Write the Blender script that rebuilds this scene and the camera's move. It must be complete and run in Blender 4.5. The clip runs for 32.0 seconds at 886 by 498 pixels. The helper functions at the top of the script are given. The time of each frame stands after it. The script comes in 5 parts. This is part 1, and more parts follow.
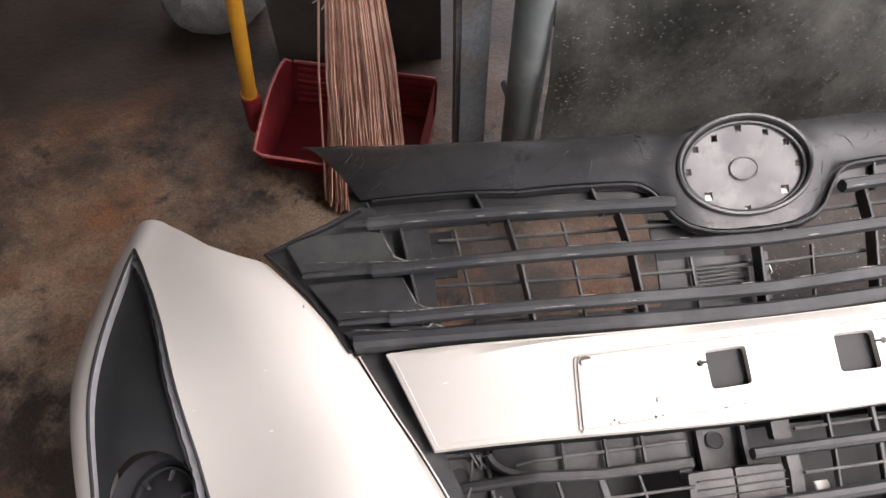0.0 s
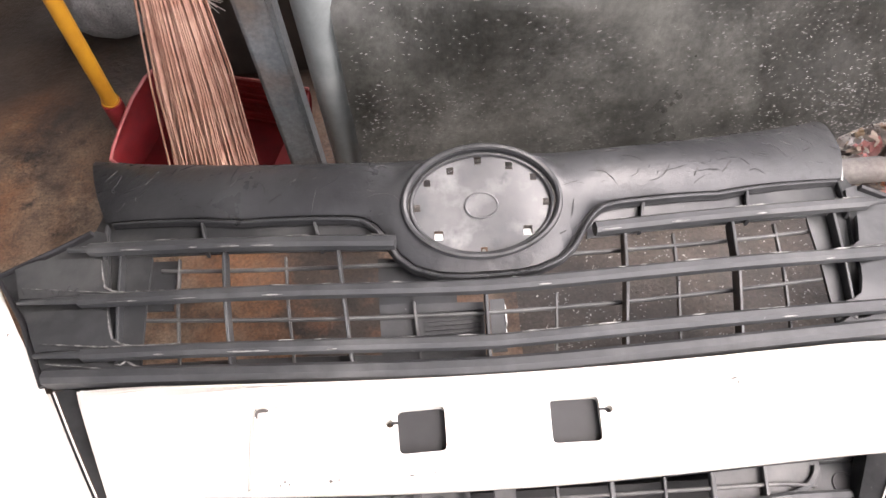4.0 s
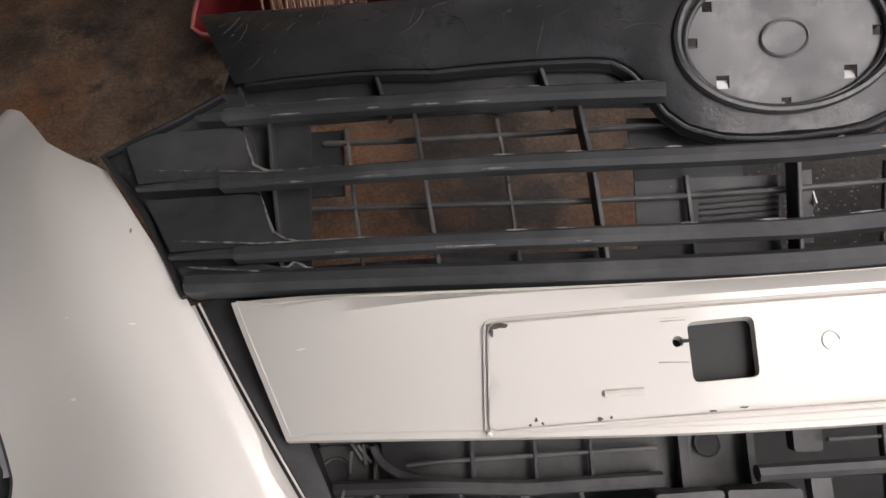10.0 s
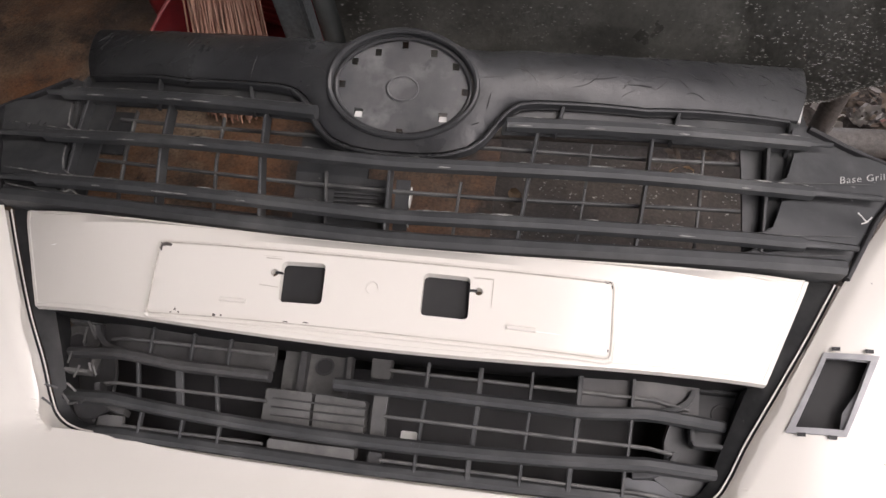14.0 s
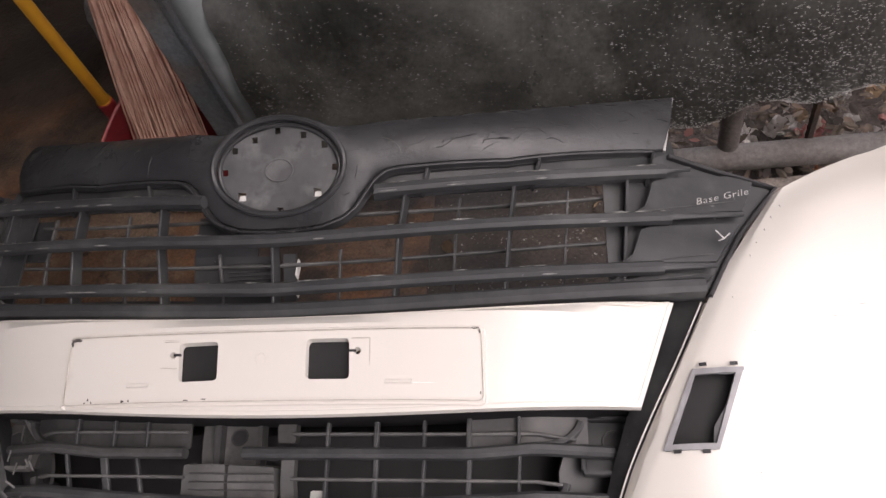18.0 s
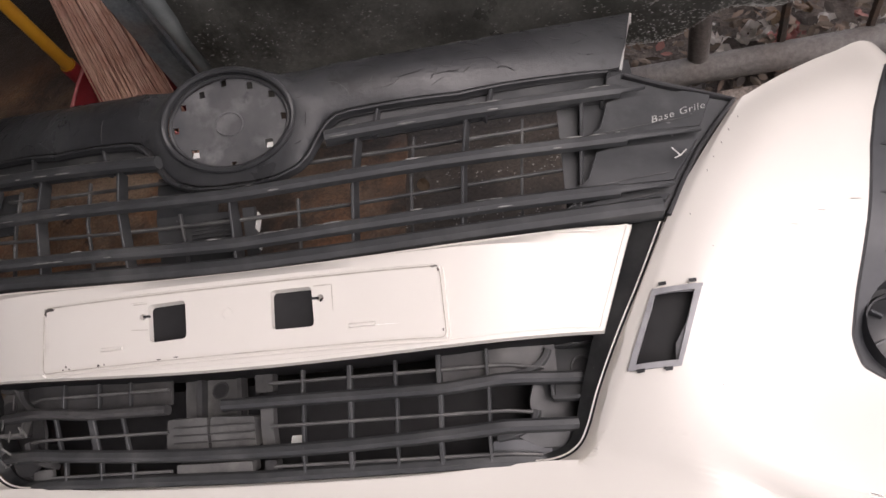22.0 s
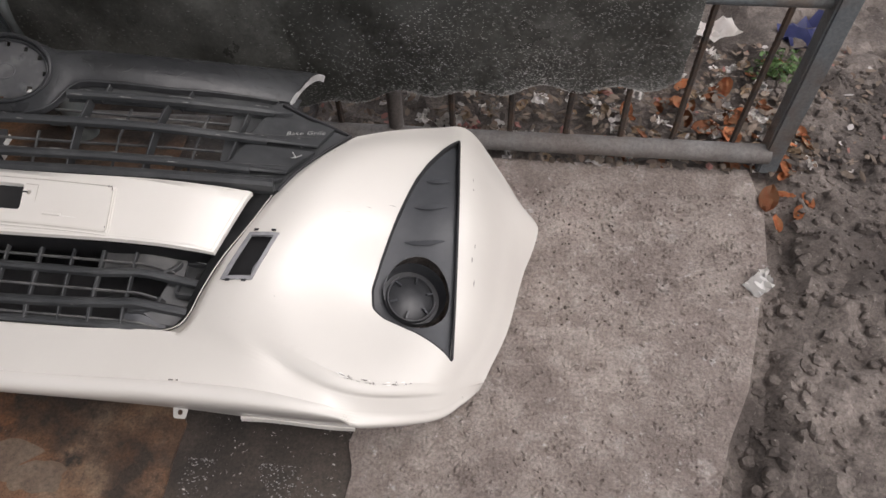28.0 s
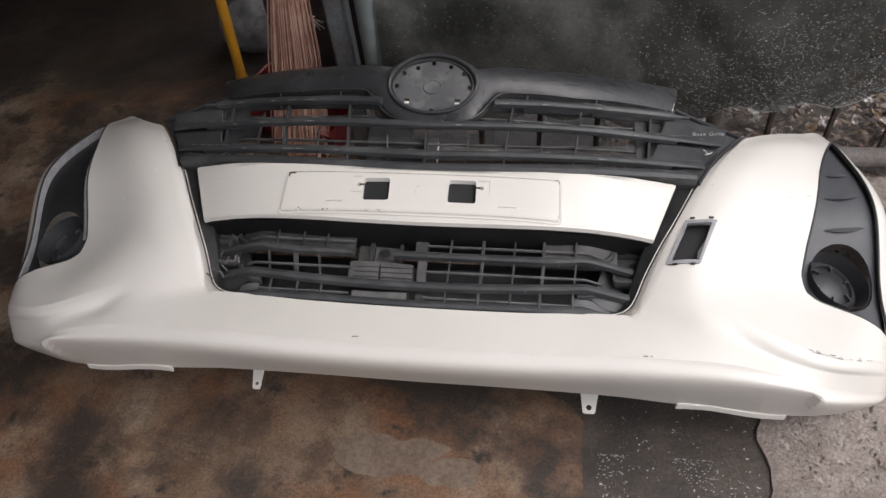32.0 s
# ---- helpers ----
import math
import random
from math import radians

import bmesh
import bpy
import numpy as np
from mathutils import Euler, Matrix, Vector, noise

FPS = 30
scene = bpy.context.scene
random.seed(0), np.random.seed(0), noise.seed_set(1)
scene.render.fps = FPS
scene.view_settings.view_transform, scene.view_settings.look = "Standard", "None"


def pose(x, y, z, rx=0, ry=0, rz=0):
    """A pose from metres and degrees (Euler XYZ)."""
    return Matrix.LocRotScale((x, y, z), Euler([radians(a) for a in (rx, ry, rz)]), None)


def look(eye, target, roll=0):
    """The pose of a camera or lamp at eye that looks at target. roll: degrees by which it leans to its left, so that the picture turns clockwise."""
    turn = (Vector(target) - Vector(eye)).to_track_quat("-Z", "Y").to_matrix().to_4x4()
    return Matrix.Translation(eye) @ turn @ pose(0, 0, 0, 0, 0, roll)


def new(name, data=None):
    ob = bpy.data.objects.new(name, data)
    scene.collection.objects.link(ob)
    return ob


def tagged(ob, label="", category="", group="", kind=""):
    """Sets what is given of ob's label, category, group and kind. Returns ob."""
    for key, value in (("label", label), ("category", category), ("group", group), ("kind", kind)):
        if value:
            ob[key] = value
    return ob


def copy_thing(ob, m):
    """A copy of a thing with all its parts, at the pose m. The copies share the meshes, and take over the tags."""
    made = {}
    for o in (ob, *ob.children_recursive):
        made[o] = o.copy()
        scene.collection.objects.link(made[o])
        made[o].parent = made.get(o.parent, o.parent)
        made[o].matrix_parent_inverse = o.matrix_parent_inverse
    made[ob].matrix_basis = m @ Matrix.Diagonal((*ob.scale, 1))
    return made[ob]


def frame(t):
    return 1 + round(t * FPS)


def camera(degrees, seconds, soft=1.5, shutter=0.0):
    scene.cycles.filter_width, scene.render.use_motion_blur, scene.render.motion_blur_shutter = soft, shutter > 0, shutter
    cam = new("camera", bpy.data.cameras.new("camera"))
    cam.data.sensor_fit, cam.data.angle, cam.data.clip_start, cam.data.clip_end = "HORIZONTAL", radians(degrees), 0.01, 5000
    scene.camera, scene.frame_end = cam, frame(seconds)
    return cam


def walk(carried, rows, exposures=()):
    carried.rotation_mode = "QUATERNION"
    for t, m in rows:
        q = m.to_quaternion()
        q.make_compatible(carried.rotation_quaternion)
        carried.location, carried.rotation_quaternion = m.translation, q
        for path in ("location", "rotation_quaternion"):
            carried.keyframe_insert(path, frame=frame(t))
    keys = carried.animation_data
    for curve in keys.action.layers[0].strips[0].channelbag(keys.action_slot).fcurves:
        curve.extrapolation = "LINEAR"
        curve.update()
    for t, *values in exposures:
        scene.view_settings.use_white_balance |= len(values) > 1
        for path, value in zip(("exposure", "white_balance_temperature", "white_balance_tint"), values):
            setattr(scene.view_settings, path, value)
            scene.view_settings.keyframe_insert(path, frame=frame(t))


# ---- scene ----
cam = camera(63.54, 32.0)
PATH = [
    (0.0, -0.3842, -0.3035, 1.0294, 32.31, 0.25, -7.87),
    (0.5, -0.2911, -0.2915, 0.9991, 31.06, -0.69, -5.76),
    (1.0, -0.2694, -0.2778, 1.0042, 32.57, -0.28, -9.85),
    (1.5, -0.2371, -0.2534, 0.9858, 30.26, -0.12, -8.96),
    (2.0, -0.1449, -0.2495, 0.9698, 29.55, 1.17, 3.16),
    (2.5, -0.1066, -0.2563, 0.9752, 30.87, 2.92, 3.60),
    (3.0, -0.0755, -0.2659, 0.9843, 31.44, 3.51, -0.02),
    (3.5, -0.0475, -0.2698, 0.9864, 31.72, 3.83, -2.11),
    (4.0, -0.0290, -0.2703, 0.9854, 32.30, 3.35, -3.23),
    (4.5, -0.0219, -0.2719, 0.9857, 32.15, 2.25, -3.66),
    (6.5, -0.0116, -0.2552, 1.0173, 31.07, 2.75, -3.74),
    (7.0, -0.0415, -0.2657, 1.0184, 32.18, 3.56, 0.76),
    (7.5, -0.0550, -0.2653, 1.0071, 32.23, 5.22, 2.03),
    (8.0, -0.0922, -0.2532, 0.9366, 30.76, 7.14, -2.00),
    (8.5, -0.1503, -0.2511, 0.8758, 28.11, 7.25, -4.51),
    (9.0, -0.1916, -0.2380, 0.8306, 26.46, 6.54, -9.13),
    (9.5, -0.2366, -0.2081, 0.8217, 25.73, 4.81, -4.20),
    (10.0, -0.2150, -0.1922, 0.8258, 24.90, 5.32, -3.13),
    (10.5, -0.1712, -0.1915, 0.8363, 24.67, 6.95, -3.86),
    (11.0, -0.1147, -0.1926, 0.8487, 25.15, 7.08, -4.24),
    (11.5, -0.0854, -0.2081, 0.8640, 25.77, 7.90, -4.35),
    (12.0, -0.0650, -0.2587, 0.9006, 27.92, 7.67, -4.88),
    (12.5, -0.0400, -0.3381, 0.9465, 31.11, 7.99, -2.48),
    (13.0, -0.0056, -0.3758, 0.9625, 32.29, 5.85, -3.03),
    (13.5, 0.0559, -0.3694, 0.9716, 31.03, 8.29, 1.40),
    (14.0, 0.1566, -0.3555, 0.9473, 31.09, 5.34, 8.08),
    (14.5, 0.2203, -0.3494, 0.9447, 30.13, 7.45, 8.70),
    (16.5, 0.2937, -0.3414, 0.9540, 32.19, 12.50, 3.61),
    (17.0, 0.3120, -0.3329, 0.9525, 31.61, 12.36, 1.35),
    (17.5, 0.3183, -0.3406, 0.9587, 33.13, 11.57, 1.52),
    (18.0, 0.3170, -0.3555, 0.9674, 34.37, 11.51, 3.41),
    (18.5, 0.3114, -0.3656, 0.9686, 34.92, 10.67, 4.69),
    (19.0, 0.3085, -0.3678, 0.9669, 33.82, 10.99, 4.93),
    (19.5, 0.3022, -0.3687, 0.9627, 34.43, 9.72, 5.44),
    (20.0, 0.2973, -0.3677, 0.9615, 34.15, 9.19, 6.00),
    (20.5, 0.3019, -0.3612, 0.9657, 34.29, 9.88, 5.72),
    (21.0, 0.3074, -0.3586, 0.9616, 33.48, 9.70, 6.57),
    (21.5, 0.3241, -0.3506, 0.9523, 31.08, 11.55, 6.20),
    (22.0, 0.3691, -0.3497, 0.9557, 28.33, 14.74, -0.34),
    (22.5, 0.4347, -0.4218, 0.9747, 28.56, 14.84, 1.17),
    (23.0, 0.4858, -0.4773, 0.9911, 29.21, 15.78, 4.90),
    (23.5, 0.5615, -0.4440, 0.9399, 25.50, 15.28, 5.09),
    (24.0, 0.6165, -0.4129, 0.9215, 23.16, 15.26, 1.81),
    (24.5, 0.6463, -0.3990, 0.9176, 21.08, 16.30, -1.42),
    (25.0, 0.6963, -0.3829, 0.9187, 20.94, 16.19, -5.67),
    (25.5, 0.7610, -0.3154, 0.9273, 22.24, 16.30, -10.30),
    (27.5, 0.8285, -0.5849, 1.1040, 34.39, 5.17, 7.12),
    (28.0, 0.7682, -0.6676, 1.1410, 35.96, 1.35, 5.47),
    (28.5, 0.7295, -0.7779, 1.2020, 39.63, 6.28, 10.12),
    (29.0, 0.7142, -0.8397, 1.2187, 41.90, 6.91, 13.40),
    (29.5, 0.6949, -0.8674, 1.2268, 44.76, 4.87, 16.37),
    (30.0, 0.6826, -0.8679, 1.2207, 43.73, 4.91, 16.23),
    (30.5, 0.6686, -0.8623, 1.2092, 43.08, 5.00, 14.74),
    (31.0, 0.5791, -0.8264, 1.1878, 43.30, 5.92, 13.57),
    (31.5, 0.4124, -0.8181, 1.1371, 44.15, 3.06, 12.92),
    (32.0, 0.1979, -0.8777, 1.1164, 43.15, 5.11, 6.82),
]
EXPOSURES = [(t, e + 0.2, kelvin, tint) for t, e, kelvin, tint in ((0.0, 1.6, 6750.0, 19.0), (2.0, 2.1, 6750.0, 20.0), (4.0, 2.3, 6800.0, 20.0), (7.0, 2.45, 6800.0, 21.0), (8.1, 2.52, 6800.0, 21.0), (9.0, 0.53, 6750.0, 18.0), (10.0, 0.70, 6700.0, 16.0), (11.0, 0.93, 6650.0, 16.0), (12.0, 1.0, 6650.0, 16.0), (13.0, 0.78, 6700.0, 17.0), (17.0, 0.60, 6850.0, 22.0), (22.0, 0.50, 6800.0, 21.0), (23.0, 0.18, 6650.0, 15.0), (24.0, 0.02, 6600.0, 13.0), (25.5, 0.03, 6600.0, 13.0), (27.5, 0.20, 6600.0, 15.0), (30.0, 0.30, 6500.0, 14.0), (32.0, 0.46, 6500.0, 14.0))]
walk(cam, [(t, pose(x, y, z, rx, ry, rz)) for t, x, y, z, rx, ry, rz in PATH], EXPOSURES)

# ---- world and light ----
world = bpy.data.worlds.new("overcast_sky")
scene.world = world
world.use_nodes = True
wn = world.node_tree
wn.nodes.clear()
sky = wn.nodes.new("ShaderNodeTexSky")
sky.sky_type = "NISHITA"
sky.sun_disc = False
sky.sun_elevation = radians(58)
sky.sun_rotation = radians(115)
sky.air_density, sky.dust_density, sky.ozone_density = 1.0, 4.0, 0.6
desat = wn.nodes.new("ShaderNodeHueSaturation")
desat.inputs["Saturation"].default_value = 0.22
bgn = wn.nodes.new("ShaderNodeBackground")
bgn.inputs["Strength"].default_value = 0.15
outw = wn.nodes.new("ShaderNodeOutputWorld")
wn.links.new(sky.outputs[0], desat.inputs["Color"])
wn.links.new(desat.outputs[0], bgn.inputs["Color"])
wn.links.new(bgn.outputs[0], outw.inputs["Surface"])
sun = new("sun", bpy.data.lights.new("sun", "SUN"))
sun.data.energy, sun.data.angle, sun.data.color = 0.33, radians(80), (1.0, 0.95, 0.88)
sun.matrix_world = look((2.4, -0.9, 5.2), (0, 0, 0))

# ---- materials ----
def mat(name, colour, rough=0.5, metal=0.0, colour2=None, scale=30.0, spread=(0.35, 0.65), bump=0.0, bump_scale=200.0,
        coat=0.0, rough2=None, big=None, big_scale=4.0, big_spread=(0.4, 0.6), specks=None, speck_scale=120.0, speck_at=0.72, rand=0.0, spec=0.5, grain=0.0, grain_scale=260.0, layers=(), cracks=None):
    m = bpy.data.materials.new(name)
    m.use_nodes = True
    nt = m.node_tree
    b = nt.nodes["Principled BSDF"]
    b.inputs["Roughness"].default_value, b.inputs["Metallic"].default_value = rough, metal
    b.inputs["Coat Weight"].default_value, b.inputs["Coat Roughness"].default_value = coat, 0.08
    b.inputs["Specular IOR Level"].default_value = spec
    tc = nt.nodes.new("ShaderNodeTexCoord")

    def noise_node(s, detail=6.0, rough_=0.6):
        n = nt.nodes.new("ShaderNodeTexNoise")
        n.inputs["Scale"].default_value, n.inputs["Detail"].default_value, n.inputs["Roughness"].default_value = s, detail, rough_
        nt.links.new(tc.outputs["Object"], n.inputs["Vector"])
        return n

    def ramp(src, lo, hi):
        r = nt.nodes.new("ShaderNodeMapRange")
        r.inputs["From Min"].default_value, r.inputs["From Max"].default_value = lo, hi
        nt.links.new(src, r.inputs["Value"])
        return r.outputs[0]

    def mix(fac, a, c):
        x = nt.nodes.new("ShaderNodeMix")
        x.data_type = "RGBA"
        nt.links.new(fac, x.inputs["Factor"])
        for sock, v in ((x.inputs[6], a), (x.inputs[7], c)):
            if isinstance(v, tuple):
                sock.default_value = (*v, 1)
            else:
                nt.links.new(v, sock)
        return x.outputs[2]

    col = colour
    fine = noise_node(scale)
    f = ramp(fine.outputs["Fac"], *spread)
    if colour2:
        col = mix(f, colour, colour2)
    if big:
        bf = ramp(noise_node(big_scale, 8.0, 0.62).outputs["Fac"], *big_spread)
        col = mix(bf, col, big)
    for tone, size, lo, hi, seed in layers:
        ln = noise_node(size, 9.0, 0.68)
        mp = nt.nodes.new("ShaderNodeMapping")
        mp.inputs["Location"].default_value = (seed, seed * 0.7, seed * 1.3)
        nt.links.new(tc.outputs["Object"], mp.inputs["Vector"])
        nt.links.new(mp.outputs[0], ln.inputs["Vector"])
        col = mix(ramp(ln.outputs["Fac"], lo, hi), col, tone)
    if cracks:
        tone, size, width = cracks
        wob = noise_node(size * 2.5, 5.0)
        add = nt.nodes.new("ShaderNodeMixRGB")
        add.blend_type = "ADD"
        add.inputs[0].default_value = 0.25
        nt.links.new(tc.outputs["Object"], add.inputs[1])
        nt.links.new(wob.outputs["Color"], add.inputs[2])
        vo = nt.nodes.new("ShaderNodeTexVoronoi")
        vo.feature = "DISTANCE_TO_EDGE"
        vo.inputs["Scale"].default_value = size
        nt.links.new(add.outputs[0], vo.inputs["Vector"])
        near = ramp(vo.outputs["Distance"], width, 0.0)
        some = ramp(noise_node(size * 0.9, 3.0).outputs["Fac"], 0.5, 0.62)
        mu = nt.nodes.new("ShaderNodeMath")
        mu.operation = "MULTIPLY"
        nt.links.new(near, mu.inputs[0])
        nt.links.new(some, mu.inputs[1])
        col = mix(mu.outputs[0], col, tone)
    if specks:
        sf = ramp(noise_node(speck_scale, 3.0, 0.7).outputs["Fac"], speck_at, speck_at + 0.06)
        col = mix(sf, col, specks)
    if grain:
        gr = nt.nodes.new("ShaderNodeMapRange")
        gr.inputs["From Min"].default_value, gr.inputs["From Max"].default_value = 0.3, 0.7
        gr.inputs["To Min"].default_value, gr.inputs["To Max"].default_value = 1 - grain, 1 + grain
        nt.links.new(noise_node(grain_scale, 5.0, 0.75).outputs["Fac"], gr.inputs["Value"])
        gh = nt.nodes.new("ShaderNodeHueSaturation")
        nt.links.new(gr.outputs[0], gh.inputs["Value"])
        if isinstance(col, tuple):
            gh.inputs["Color"].default_value = (*col, 1)
        else:
            nt.links.new(col, gh.inputs["Color"])
        col = gh.outputs[0]
    if rand:
        oi = nt.nodes.new("ShaderNodeObjectInfo")
        rr = nt.nodes.new("ShaderNodeMapRange")
        rr.inputs["To Min"].default_value, rr.inputs["To Max"].default_value = 1 - rand, 1 + rand
        nt.links.new(oi.outputs["Random"], rr.inputs["Value"])
        hs = nt.nodes.new("ShaderNodeHueSaturation")
        nt.links.new(rr.outputs[0], hs.inputs["Value"])
        if isinstance(col, tuple):
            hs.inputs["Color"].default_value = (*col, 1)
        else:
            nt.links.new(col, hs.inputs["Color"])
        col = hs.outputs[0]
    if isinstance(col, tuple):
        b.inputs["Base Color"].default_value = (*col, 1)
    else:
        nt.links.new(col, b.inputs["Base Color"])
    if rough2 is not None:
        rr = nt.nodes.new("ShaderNodeMapRange")
        rr.inputs["From Min"].default_value, rr.inputs["From Max"].default_value = 0.35, 0.65
        rr.inputs["To Min"].default_value, rr.inputs["To Max"].default_value = rough, rough2
        nt.links.new(noise_node(big_scale * 1.7, 6.0).outputs["Fac"], rr.inputs["Value"])
        nt.links.new(rr.outputs[0], b.inputs["Roughness"])
    if bump:
        bn = nt.nodes.new("ShaderNodeBump")
        bn.inputs["Strength"].default_value, bn.inputs["Distance"].default_value = bump, 0.01
        nt.links.new(noise_node(bump_scale, 8.0, 0.65).outputs["Fac"], bn.inputs["Height"])
        nt.links.new(bn.outputs[0], b.inputs["Normal"])
    return m


M_PAINT = mat("cream_white_paint", (0.71, 0.685, 0.635), 0.52, colour2=(0.685, 0.66, 0.61), scale=6.0, coat=0.7, rough2=0.58, big_scale=9.0, specks=(0.52, 0.49, 0.44), speck_scale=140.0, speck_at=0.78)
M_PLASTIC = mat("black_plastic", (0.033, 0.035, 0.037), 0.40, colour2=(0.046, 0.048, 0.050), scale=45.0, big=(0.09, 0.092, 0.092), big_scale=11.0, big_spread=(0.5, 0.75), bump=0.05, bump_scale=500.0, rough2=0.55, specks=(0.17, 0.17, 0.168), speck_scale=70.0, speck_at=0.70)
M_BAR = mat("scuffed_black_plastic", (0.021, 0.022, 0.024), 0.26, colour2=(0.030, 0.031, 0.033), scale=40.0, big=(0.050, 0.052, 0.054), big_scale=9.0, big_spread=(0.45, 0.7), bump=0.16, bump_scale=42.0, rough2=0.48, layers=[((0.022, 0.023, 0.024), 16.0, 0.57, 0.63, 4.0)])
M_DUSTY = mat("dusty_black_plastic", (0.034, 0.034, 0.036), 0.55, colour2=(0.055, 0.055, 0.056), scale=35.0, big=(0.10, 0.099, 0.096), big_scale=12.0, big_spread=(0.48, 0.72), bump=0.05, bump_scale=400.0)
M_BOX = mat("dusty_grey_plastic", (0.105, 0.105, 0.104), 0.6, colour2=(0.07, 0.07, 0.07), scale=30.0, big=(0.17, 0.167, 0.16), big_scale=18.0, big_spread=(0.48, 0.7), bump=0.05, bump_scale=300.0)
M_DISC = mat("dusty_grey_plastic_disc", (0.07, 0.072, 0.075), 0.36, colour2=(0.10, 0.10, 0.102), scale=25.0, big=(0.17, 0.17, 0.17), big_scale=26.0, big_spread=(0.52, 0.72), rough2=0.5, layers=[((0.06, 0.062, 0.064), 30.0, 0.58, 0.68, 2.0)])
M_BEZEL = mat("dark_grey_satin_plastic", (0.055, 0.058, 0.064), 0.4, colour2=(0.065, 0.068, 0.074), scale=40.0, bump=0.06, bump_scale=900.0, rough2=0.5)
# black inner plastic; also stands in for shade in gaps and cavities
M_HOLE = mat("black_plastic_and_gap_shade", (0.020, 0.020, 0.022), 0.6, colour2=(0.03, 0.03, 0.032), scale=30.0)
M_SOCKET = mat("dark_socket_plastic", (0.010, 0.010, 0.011), 0.6, colour2=(0.016, 0.016, 0.017), scale=30.0)
M_WHITE_CLIP = mat("white_plastic_clip", (0.75, 0.75, 0.72), 0.5, colour2=(0.6, 0.6, 0.58), scale=60.0)
M_CHALK = mat("white_marker_ink", (0.7, 0.7, 0.68), 0.8, colour2=(0.35, 0.35, 0.34), scale=220.0)
M_SCUFF = mat("dark_scuff", (0.10, 0.09, 0.08), 0.8, colour2=(0.3, 0.28, 0.25), scale=300.0)
M_PALE = mat("pale_scratch", (0.9, 0.9, 0.88), 0.6, colour2=(0.8, 0.79, 0.76), scale=200.0)


M_FOG = mat("matte_black_plastic", (0.03, 0.031, 0.034), 0.28, colour2=(0.042, 0.043, 0.046), scale=50.0, rough2=0.5, big_scale=20.0)
M_SLOT = mat("light_grey_plastic_frame", (0.34, 0.34, 0.35), 0.5, colour2=(0.25, 0.25, 0.26), scale=60.0)
M_GLOSS = mat("black_bezel_plastic", (0.014, 0.015, 0.016), 0.42, colour2=(0.020, 0.021, 0.022), scale=20.0, rough2=0.55, spec=0.35)


# ---- helpers ----
def part(name, bm, material, parent=None, label="", smooth=True, angle=38):
    me = bpy.data.meshes.new(name)
    bmesh.ops.recalc_face_normals(bm, faces=bm.faces)
    bm.to_mesh(me)
    bm.free()
    me.materials.append(material)
    if smooth:
        me.shade_smooth()
        me.set_sharp_from_angle(angle=radians(angle))
    ob = new(name, me)
    if parent:
        ob.parent = parent
    if label:
        ob["label"] = label
    return ob


def catmull(p, t):
    """Point on a Catmull-Rom chain p (n, k) at parameter t in 0..n-1."""
    n = len(p)
    i = min(int(t), n - 2)
    f = t - i
    p1, p2 = p[i], p[i + 1]
    p0 = p[i - 1] if i > 0 else 2 * p1 - p2
    p3 = p[i + 2] if i + 2 < n else 2 * p2 - p1
    return 0.5 * (2 * p1 + (p2 - p0) * f + (2 * p0 - 5 * p1 + 4 * p2 - p3) * f * f + (3 * p1 - p0 - 3 * p2 + p3) * f ** 3)


def inside(poly, x, y):
    c = False
    for (x1, y1), (x2, y2) in zip(poly, poly[1:] + poly[:1]):
        if (y1 > y) != (y2 > y) and x < (x2 - x1) * (y - y1) / (y2 - y1) + x1:
            c = not c
    return c


def dense(poly, step):
    out = []
    for (x1, y1), (x2, y2) in zip(poly, poly[1:] + poly[:1]):
        n = max(1, int(math.hypot(x2 - x1, y2 - y1) / step))
        out += [(x1 + (x2 - x1) * k / n, y1 + (y2 - y1) * k / n) for k in range(n)]
    return out


def rounded(poly, r, n=4):
    """The polygon with its corners rounded."""
    out = []
    m = len(poly)
    for i in range(m):
        a, b, c = Vector(poly[i - 1]), Vector(poly[i]), Vector(poly[(i + 1) % m])
        rr = min(r, (a - b).length * 0.45, (c - b).length * 0.45)
        p, q = b + (a - b).normalized() * rr, b + (c - b).normalized() * rr
        for k in range(n + 1):
            f = k / n
            out.append(tuple(p * (1 - f) ** 2 + b * 2 * f * (1 - f) + q * f * f))
    return out


def inset_poly(poly, d):
    """Moves each corner of a polygon along its bisector; d below 0 grows it."""
    m = len(poly)
    area = sum(poly[i - 1][0] * poly[i][1] - poly[i][0] * poly[i - 1][1] for i in range(m))
    sg = 1 if area > 0 else -1
    out_ = []
    for i in range(m):
        a, b, c = Vector(poly[i - 1]), Vector(poly[i]), Vector(poly[(i + 1) % m])
        t = (c - a).normalized()
        out_.append(tuple(b + Vector((-t.y, t.x)) * d * sg))
    return out_


def oval(cx, cy, a, b, n=32):
    return [(cx + a * math.cos(2 * math.pi * k / n), cy + b * math.sin(2 * math.pi * k / n)) for k in range(n)]


from mathutils.geometry import delaunay_2d_cdt


